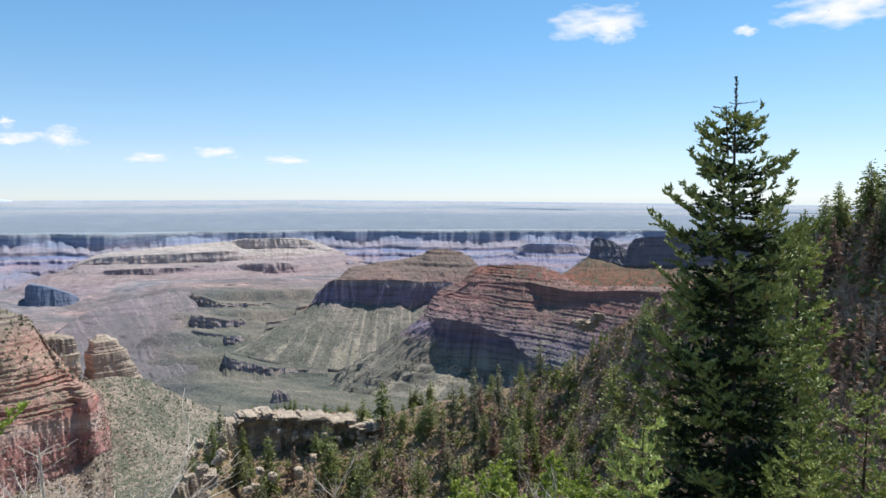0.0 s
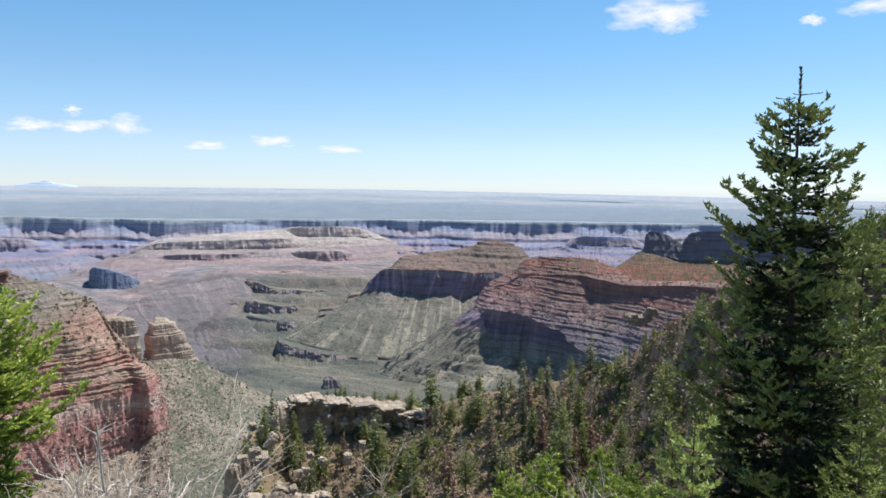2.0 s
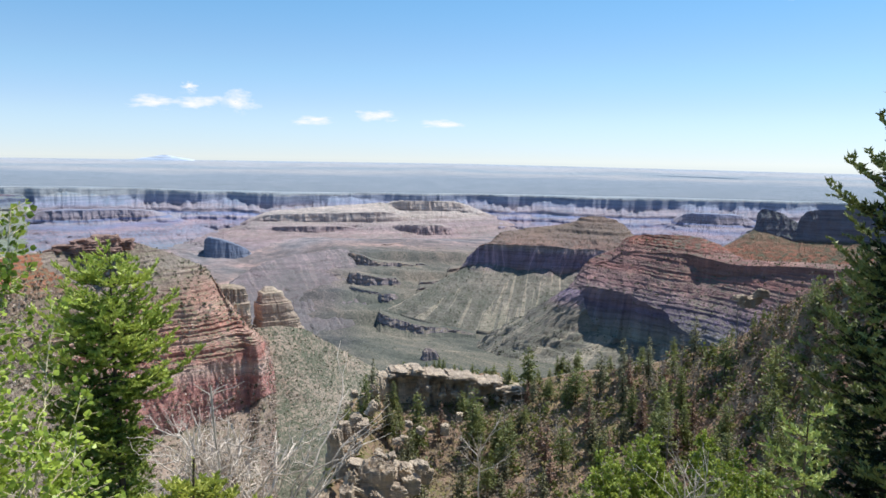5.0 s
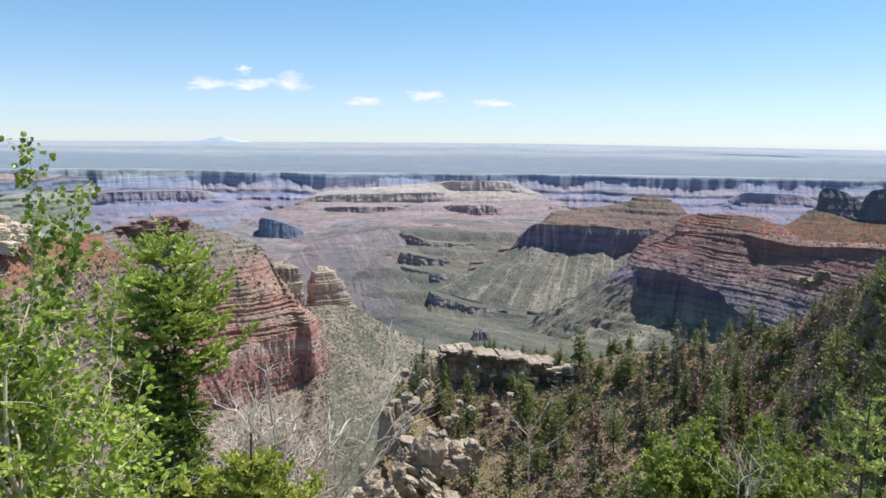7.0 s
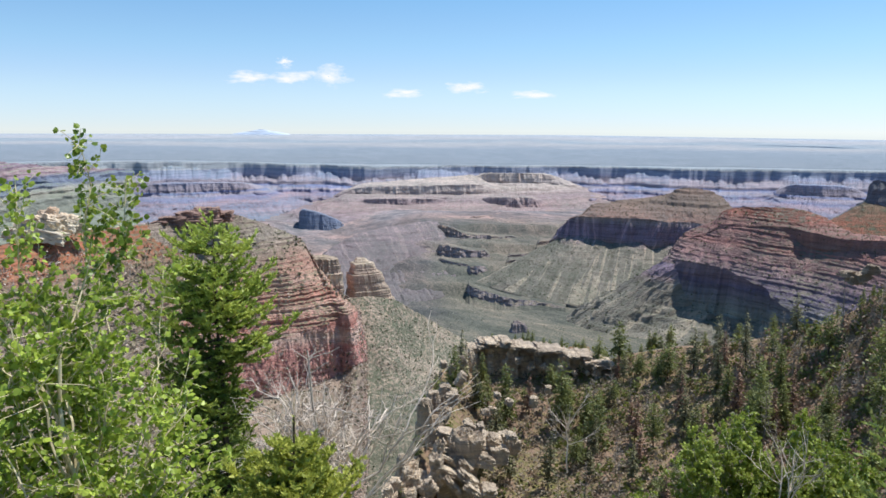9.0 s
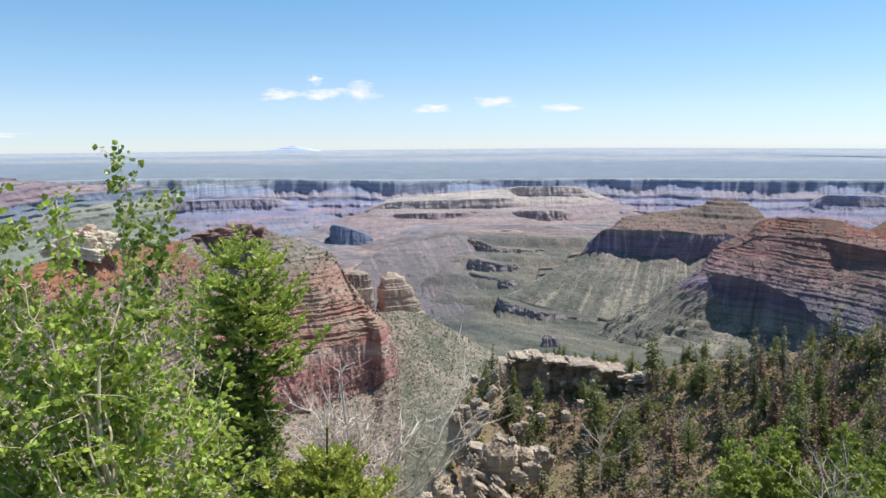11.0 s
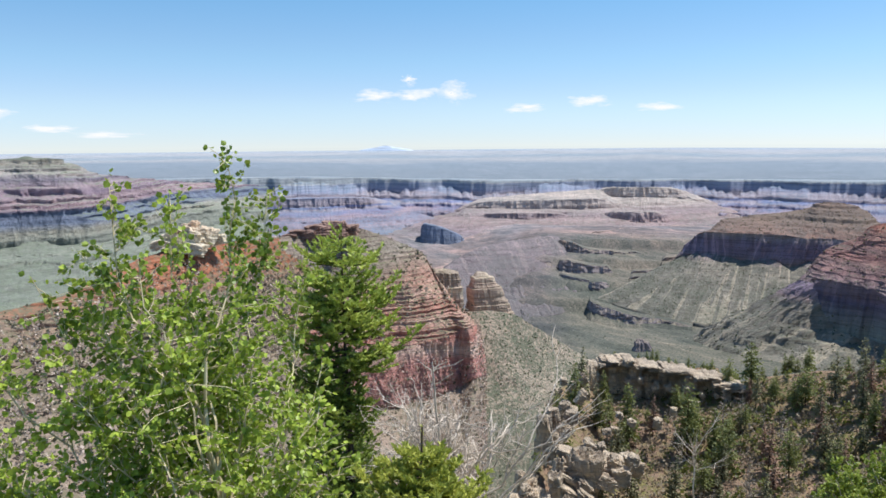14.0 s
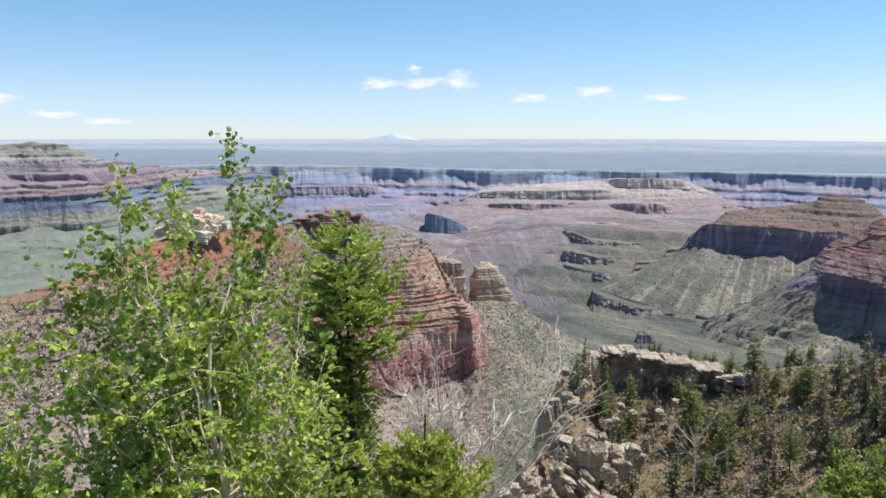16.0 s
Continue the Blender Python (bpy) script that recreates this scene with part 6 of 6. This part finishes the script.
spots = sampled(ridge_grid, 760, rng, lambda p, u, v: (0.9 + (u > 0.35) - 0.35 * (u > 0.7)) + 0 * v, ridge_front + 3)
n_tree = 0
for p in spots:
    d = math.hypot(p[0], p[1])
    bear = math.degrees(math.atan2(p[0], p[1]))
    if d < (66 if bear > 38 else 50) or bear > 62 or bear < 7.5 or (8 < bear < 19.5 and d > 138):
        continue
    pick = rng.random()
    if bear > 34 and rng.random() < 0.3:
        continue
    if n_tree >= 345:
        break
    n_tree += 1
    at = Vector(p) - Vector((0, 0, 0.25))
    big = 1.12 - 0.3 * (bear > 49)
    if bear > 47 and d < 95 or 32 < bear < 46 and rng.random() < 0.5:
        pick = 0.7 + 0.3 * pick
    if pick < 0.38:
        plant(kinds[int(rng.integers(len(kinds)))], at, (0.6 + 0.6 * rng.random()) * big, rng.random() * 6.28, "conifers on the ridge")
    elif pick < 0.64:
        plant(greys[int(rng.integers(2))], at, (0.6 + 0.6 * rng.random()) * big, rng.random() * 6.28, "grey conifers on the ridge")
    elif pick < 0.73:
        plant(rusts[int(rng.integers(2))], at, (0.5 + 0.45 * rng.random()) * big, rng.random() * 6.28, "dying conifers on the ridge")
    else:
        plant(snags[int(rng.integers(3))], at, (0.6 + 0.5 * rng.random()) * big, rng.random() * 6.28, "dead trees on the ridge")
def on_ridge(az_, d_):
    """The ground of the ridge at a bearing and distance."""
    x, y = d_ * math.sin(radians(az_)), d_ * math.cos(radians(az_))
    i = np.argmin((ridge_grid[..., 0] - x) ** 2 + (ridge_grid[..., 1] - y) ** 2)
    return Vector((x, y, float(ridge_grid.reshape(-1, 3)[i, 2]) - 0.2))


# skyline along the crest
for _ in range(56):
    j = int((0.36 + 0.64 * rng.random()) * 419)
    p = ridge_grid[13, j]
    bear = math.degrees(math.atan2(p[0], p[1]))
    if bear > 63 or 31 < bear < 46 and rng.random() < 0.55:
        continue
    plant(kinds[int(rng.integers(len(kinds)))], Vector(p) - Vector((0, 0, 0.6)), (0.28 + 0.34 * rng.random() if bear < 46 else 0.4 + 0.55 * rng.random()), rng.random() * 6.28, "conifers on the ridge")
# the dense stand that climbs towards the rim
for n in range(80):
    a = 46.5 + 15.5 * rng.random()
    q = rng.random()
    d = float(np.interp(a, [46, 49.4, 52.8, 56.6, 64.3], [124, 118, 110, 98, 76])) * (1.0 - 0.2 * q * q)
    tall = (5.4 + 3.4 * rng.random()) * (0.8 + 0.2 * (a > 51) + 0.1 * (a > 54))
    kind = (rusts[int(rng.integers(2))] if n % 3 else snags[int(rng.integers(3))]) if q > 0.42 else kinds[int(rng.integers(len(kinds)))]
    plant(kind, on_ridge(a, d), tall / 8.5, rng.random() * 6.28, "conifers on the ridge")
# those that stand out round the limestone ledge

for az_, el_, d_, s_ in ((7.2, -20.6, 128, 1.1), (11.3, -20.2, 132, 1.3), (10.9, -21.6, 126, 0.7), (9.6, -18.1, 141, 0.8), (14.9, -18.3, 142, 0.7), (16.7, -16.4, 152, 0.45), (8.0, -18.5, 138, 0.6), (13.0, -16.3, 153, 0.45), (18.4, -17.6, 146, 0.7), (12.0, -16.3, 154, 0.4), (5.9, -21.3, 124, 0.5), (9.9, -19.2, 136, 0.75), (10.2, -15.7, 152, 0.28), (12.6, -16.0, 153, 0.4), (13.3, -16.1, 154, 0.36), (14.2, -16.2, 153, 0.42), (14.7, -16.3, 155, 0.3), (15.6, -16.6, 153, 0.4), (17.2, -16.9, 152, 0.5), (12.8, -18.6, 138, 0.55), (16.0, -18.8, 137, 0.8), (17.6, -19.6, 132, 0.9)):
    plant(kinds[int(rng.integers(len(kinds)))], on_ridge(az_, d_) if d_ < 145 else place(az_, el_, d_), s_, rng.random() * 6.28, "conifers round the limestone ledge")
stuff("ridge_brush", *clumps(sampled(ridge_grid, 14500, rng, lambda p, u, v: np.where(u < 0.22, 0.75, 1.0) + 0 * v, ridge_front), 0.98, rng, 1.3, 7, 0.44), ridge_leaf, "dry brown brush covering the ridge", "brush")
stuff("dead_brush", *clumps(sampled(ridge_grid, 4600, rng, lambda p, u, v: (u > 0.5) * (0.5 + (u > 0.72)) * 1.0 + 0 * v, ridge_front), 1.1, rng, 1.6, 12, 0.4), dry_leaf, "rust-brown dead brush high on the ridge", "brush")
stuff("ledge_brush", *clumps(np.array([place(a, e, d) for a, e, d in zip(9 + 10 * rng.random(260), -16.0 - 1.0 * rng.random(260), 149 + 8 * rng.random(260))]), 0.7, rng, 1.2, 14, 0.5), oak_leaf, "low green brush growing over the limestone ledge", "brush")
stuff("ridge_oak", *clumps(sampled(ridge_grid, 4000, rng, lambda p, u, v: (0.35 + (u > 0.3) + 0.6 * (u > 0.5)) + 0 * v, ridge_front), 1.05, rng, 1.5, 20, 0.5), oak_leaf, "green scrub oak thickets on the ridge", "thickets")

# limestone ledge along the ridge crest, and the crags at its nose
rng = np.random.default_rng(91)
LEDGE = "pale layered limestone ledge with a shaded overhang"
for n, a in enumerate(np.arange(8.7, 19.0, 0.5)):
    top = float(np.interp(a, [8.68, 10.08, 11.49, 13.68, 15.85, 17.57, 19.2], [-15.94, -15.58, -15.63, -15.9, -16.14, -16.38, -16.86])) + rng.normal() * 0.06
    h = 5.2 - 0.2 * max(0, a - 13)
    lip = np.array(place(a + rng.normal() * 0.16, top, 146 + rng.normal() * 0.5))
    thin = 0.2 + 0.4 * rng.random()
    if rng.random() < 0.8:
        boulder("limestone_ledge", lip + (rng.normal() * 0.3, 0, -thin - 0.3 * rng.random()), (0.9 + 2.0 * rng.random() ** 2, 2.8, thin * 0.85), limestone, LEDGE, "rock ledge", 100 + n, rng.normal() * 0.07 - 0.03, 5, 0.16, 34, 24, 1.6)
    boulder("limestone_ledge", lip + (rng.normal() * 0.4, 0.5 + 0.7 * rng.random(), -2 * thin - 0.4 * rng.random()), (0.7 + 1.8 * rng.random() ** 2, 2.4, 0.3 + 0.4 * rng.random()), limestone, LEDGE, "rock ledge", 130 + n, rng.normal() * 0.1 - 0.03, 6, 0.18, 34, 24, 1.6)
    boulder("limestone_ledge", lip + (rng.normal() * 0.3, 1.3 + 1.3 * rng.random(), -h * 0.9 - 0.3 * rng.random()), (0.7 + 0.8 * rng.random(), 2.2, h * 0.82), limestone, LEDGE, "rock ledge", 160 + n, rng.normal() * 0.09, 9, 0.16, 36, 30, 1.6)
    if a > 11 and rng.random() < 0.75:
        boulder("fallen_block", lip + (rng.normal() * 0.5, -1.6 - 1.2 * rng.random(), -h * 0.72 - 0.6 * rng.random()), (0.4 + 0.5 * rng.random(), 0.6, 0.35 + 0.35 * rng.random()), limestone, "pale limestone block fallen below the ledge", "boulder", 190 + n, rng.normal() * 0.3, 9, 0.1, 36, 26, 1.2)
boulder("soil_mound", place(16.6, -16.0, 153) - Vector((0, 0, 1.5)), (3.6, 3.0, 1.3), brush_soil, "bare red soil mound behind the limestone ledge", "mound", 390, 0.05, 14, 0.2)
for n, (a, e) in enumerate([(34.91, -9.39), (35.76, -9.47), (35.34, -9.73), (36.31, -8.96)]):
    boulder("pale_outcrop", place(a, e, 139.5), (0.9 + 0.5 * rng.random(), 1.0, 0.5 + 0.4 * rng.random()), limestone, "cream rock outcrop on the ridge crest", "rock outcrop", 440 + n, rng.normal() * 0.2, 8, 0.16, 44, 30, 1.6)
CRAG = "fractured pale limestone crag at the nose of the ridge"
# bearing, elevation of the top, distance, half width, depth and height, tilt
for n, (a, e, d, hw, hd, hh, tl) in enumerate((
        (8.3, -22.4, 107, 1.2, 1.3, 1.6, 0.3), (10.0, -22.6, 108, 1.7, 1.5, 2.0, 0.25), (11.4, -22.5, 110, 1.4, 1.3, 1.7, 0.1), (12.2, -22.9, 109, 0.9, 0.9, 1.2, 0.2), (8.4, -21.6, 113, 0.8, 0.8, 0.8, 0.3), (9.1, -21.9, 112, 0.9, 0.8, 0.8, 0.4), (3.25, -24.2, 101, 0.8, 0.8, 1.2, 0.1), (3.9, -24.6, 101, 1.0, 1.2, 3.0, 0.1), (4.6, -25.3, 100, 1.4, 1.4, 3.0, -0.1),
        (2.9, -25.9, 97, 0.9, 1.0, 2.6, 0.1), (3.6, -26.6, 96, 1.2, 1.2, 2.4, 0.1), (5.0, -27.2, 96, 1.6, 1.4, 2.6, 0.2), (2.3, -26.9, 95, 1.0, 1.0, 2.2, 0.0), (6.9, -19.2, 126, 1.2, 1.4, 1.8, 0.2), (6.2, -19.9, 121, 1.1, 1.3, 2.2, 0.1), (7.2, -18.2, 134, 1.3, 1.6, 2.2, -0.05), (7.9, -17.3, 140, 1.4, 2.0, 2.4, 0.0), (8.6, -16.2, 145, 1.3, 2.0, 2.6, 0.05), (6.6, -20.7, 118, 0.9, 0.9, 1.2, 0.3),
        (13.5, -19.8, 130, 0.9, 0.8, 1.0, 0.1), (14.6, -18.9, 136, 0.7, 0.7, 0.8, 0.2), (16.2, -18.3, 140, 0.8, 0.7, 0.7, 0.1), (11.6, -20.0, 127, 0.8, 0.8, 0.6, 0.3), (10.3, -20.6, 122, 0.7, 0.7, 0.6, 0.2))):
    boulder("limestone_crag", place(a, e, d) - Vector((0, 0, hh * 0.9)), (hw * 0.92, hd, hh), limestone, CRAG, "crag", 400 + n, -tl * (0.7 + 0.6 * rng.random()), 8 if hw > 1.05 else 16, 0.1 if hw > 1.05 else 0.22, 44, 34, 1.4)

# the broken nose of the ridge: plates that dip away, stacked on a core; bearing, elevation of the middle, distance, half width, depth and height, tilt
for n, (a, e, d, hw, hd, hh, tl) in enumerate((
        (7.69, -24.97, 102.5, 3.2, 2.2, 4.4, -0.45), (5.19, -21.93, 105.0, 0.9, 1.4, 4.0, 0.12), (7.13, -22.66, 103.5, 2.6, 1.6, 0.45, -0.55), (6.68, -23.39, 102.5, 2.2, 1.6, 0.4, -0.6), (7.68, -23.66, 102.1, 2.6, 1.6, 0.5, -0.62), (6.91, -24.30, 101.2, 2.8, 1.6, 0.5, -0.5),
        (8.23, -24.64, 100.7, 2.4, 1.6, 0.45, -0.7), (7.15, -25.21, 99.9, 2.8, 1.6, 0.5, -0.55), (8.42, -25.63, 99.3, 2.5, 1.6, 0.5, -0.6), (7.15, -26.11, 98.7, 2.8, 1.6, 0.55, -0.5), (8.89, -26.52, 98.1, 2.4, 1.6, 0.5, -0.6),
        (6.05, -23.75, 101.5, 0.8, 1.3, 1.6, 0.1), (5.97, -25.14, 99.5, 1, 1.3, 1.9, 0.12), (10.11, -26.49, 98.1, 1.8, 1.4, 0.5, -0.5), (9.16, -23.27, 103.6, 1.8, 1.4, 0.8, -0.2), (10.37, -23.12, 104.1, 1.6, 1.4, 0.9, -0.1),
        (10.84, -24.03, 102.7, 1.6, 1.4, 1.1, -0.15), (9.76, -24.38, 101.6, 1.4, 1.3, 1, -0.3), (11.84, -22.63, 103.8, 1.2, 1, 0.45, 0), (8.47, -21.91, 104.4, 1, 0.8, 0.35, -0.4), (9.42, -21.98, 104.3, 0.8, 0.8, 0.28, 0.2),
        (3.16, -24.52, 99.9, 0.75, 0.9, 1, 0.05), (3.47, -25.55, 98.0, 0.9, 1, 1.1, 0), (4.24, -25.91, 97.9, 1.2, 1.2, 1.5, 0.1), (5.19, -26.31, 97.6, 1.4, 1.3, 1.6, 0.1), (2.65, -26.28, 96.9, 1, 1, 1.4, 0),
        (2.05, -26.73, 95.9, 0.9, 1, 1.3, 0), (5.78, -21.65, 105.3, 0.8, 1, 0.7, 0.2), (7.11, -20.01, 116.4, 1.1, 1.2, 1, 0.2), (6.57, -19.39, 119.4, 1, 1, 0.9, 0.1), (7.77, -18.63, 124.1, 1.3, 1.2, 1.2, -0.1),
        (7.10, -17.93, 128.6, 1.2, 1.2, 0.9, 0.1), (6.43, -17.52, 131.4, 0.8, 0.8, 0.8, 0.1), (7.89, -17.30, 133.4, 0.9, 0.9, 1, 0), (10.68, -19.74, 118.4, 0.7, 0.7, 0.5, 0), (9.80, -20.99, 111.8, 0.7, 0.7, 0.4, -0.2))):
    boulder("limestone_crag", place(a, e, d), (hw * (0.5 + 0.6 * rng.random()), hd, hh * (0.8 + 0.5 * rng.random())), limestone, CRAG, "crag", 500 + n, tl + 0.26 * rng.normal(), 7, 0.16, 38, 28, 1.6, 0.16)

for n, (a, e, d, h, w, spin) in enumerate(((4.95, -20.1, 112, 8.5, 1.15, 0.5), (5.65, -19.5, 115, 6.0, 1.1, 0.2), (3.2, -24.1, 101, 3.6, 0.75, 0.4), (6.5, -18.9, 127, 4.0, 1.2, 0.6), (8.3, -16.3, 144, 5.0, 1.3, 0.3))):
    ob = new("rock_spire", mesh_of("rock_spire", *butte([(-3, -1.5 * w, 1.4 * w), (0, -1.25 * w, 1.2 * w), (h * 0.55, -w, 1.1 * w), (h * 0.8, -0.95 * w, 0.85 * w), (h, -0.7 * w, 0.6 * w)], 1.0, 31 + n, 1.5, rng, 80, 60, 0.13), limestone))
    ob.location = place(a, e, d) - Vector((0, 0, h))
    ob.rotation_euler = (0, 0, spin)
    tagged(ob, "upright limestone spire at the nose of the ridge", "rock spire")

# ---- clouds ----
def cloud_material():
    m, nt, bsdf = node_material("cloud")
    tc = nt.nodes.new("ShaderNodeTexCoord")
    ln = nt.nodes.new("ShaderNodeVectorMath")
    ln.operation = "LENGTH"
    nt.links.new(tc.outputs["Object"], ln.inputs[0])
    info = nt.nodes.new("ShaderNodeObjectInfo")
    shift = nt.nodes.new("ShaderNodeVectorMath")
    shift.operation = "ADD"
    nt.links.new(tc.outputs["Object"], shift.inputs[0])
    nt.links.new(info.outputs["Location"], shift.inputs[1])
    n = add(nt, "ShaderNodeTexNoise", Scale=1.7, Detail=5.0, Roughness=0.55)
    nt.links.new(shift.outputs[0], n.inputs["Vector"])
    a = maths(nt, "ADD", maths(nt, "SUBTRACT", 0.8, ln.outputs["Value"]), maths(nt, "MULTIPLY", maths(nt, "SUBTRACT", n.outputs["Fac"], 0.5), 1.9))
    a = maths(nt, "MULTIPLY", a, 1.4, clamp=True)
    tr = nt.nodes.new("ShaderNodeBsdfTransparent")
    # the disc's own glow stands in for sunlight on the cloud
    em = nt.nodes.new("ShaderNodeEmission")
    em.inputs["Color"].default_value, em.inputs["Strength"].default_value = (1.0, 0.985, 0.97, 1), 0.95
    mx = nt.nodes.new("ShaderNodeMixShader")
    nt.links.new(a, mx.inputs[0])
    nt.links.new(tr.outputs[0], mx.inputs[1])
    nt.links.new(em.outputs[0], mx.inputs[2])
    nt.links.new(mx.outputs[0], nt.nodes["Material Output"].inputs["Surface"])
    return m


cloud_mat = cloud_material()
ring = np.linspace(0, 2 * np.pi, 41)[:-1]
disc = np.array([[(np.cos(a) * r, 0.12 * (1 - r * r) * -1, np.sin(a) * r) for a in ring] for r in (1.25, 0.8, 0.4, 0.02)])
cloud_mesh = mesh_of("cloud", disc.reshape(-1, 3), grid_faces(4, 40, True), cloud_mat, flat=False)
for az_, el_, w_, h_ in ((36.0, 12.5, 4.6, 2.0), (37.0, 11.9, 2.2, 1.6), (46.1, 11.3, 1.2, 0.6), (51.2, 12.1, 4.2, 1.7), (53.2, 12.6, 3.4, 1.4), (-4.9, 3.85, 2.0, 1.0), (-2.1, 3.9, 1.8, 1.2), (3.35, 2.75, 2.1, 0.5), (8.0, 3.2, 2.0, 0.7), (12.9, 2.65, 2.1, 0.6), (-7.8, 3.8, 2.2, 0.75),
                         (-5.2, 4.9, 0.8, 0.5), (-33.2, 2.4, 2.0, 0.8), (-26.7, 1.0, 2.6, 0.4), (-30.0, 1.4, 1.8, 0.4)):
    ob = new("cloud", cloud_mesh)
    ob.location = place(az_, el_, 4700)
    ob.rotation_euler = (0, 0, -radians(az_))
    ob.scale = (radians(w_) * 4700 * 1.0, 60, radians(h_) * 4700 * 0.8)
    tagged(ob, "small white fair-weather cloud in a blue sky", "cloud", "clouds")
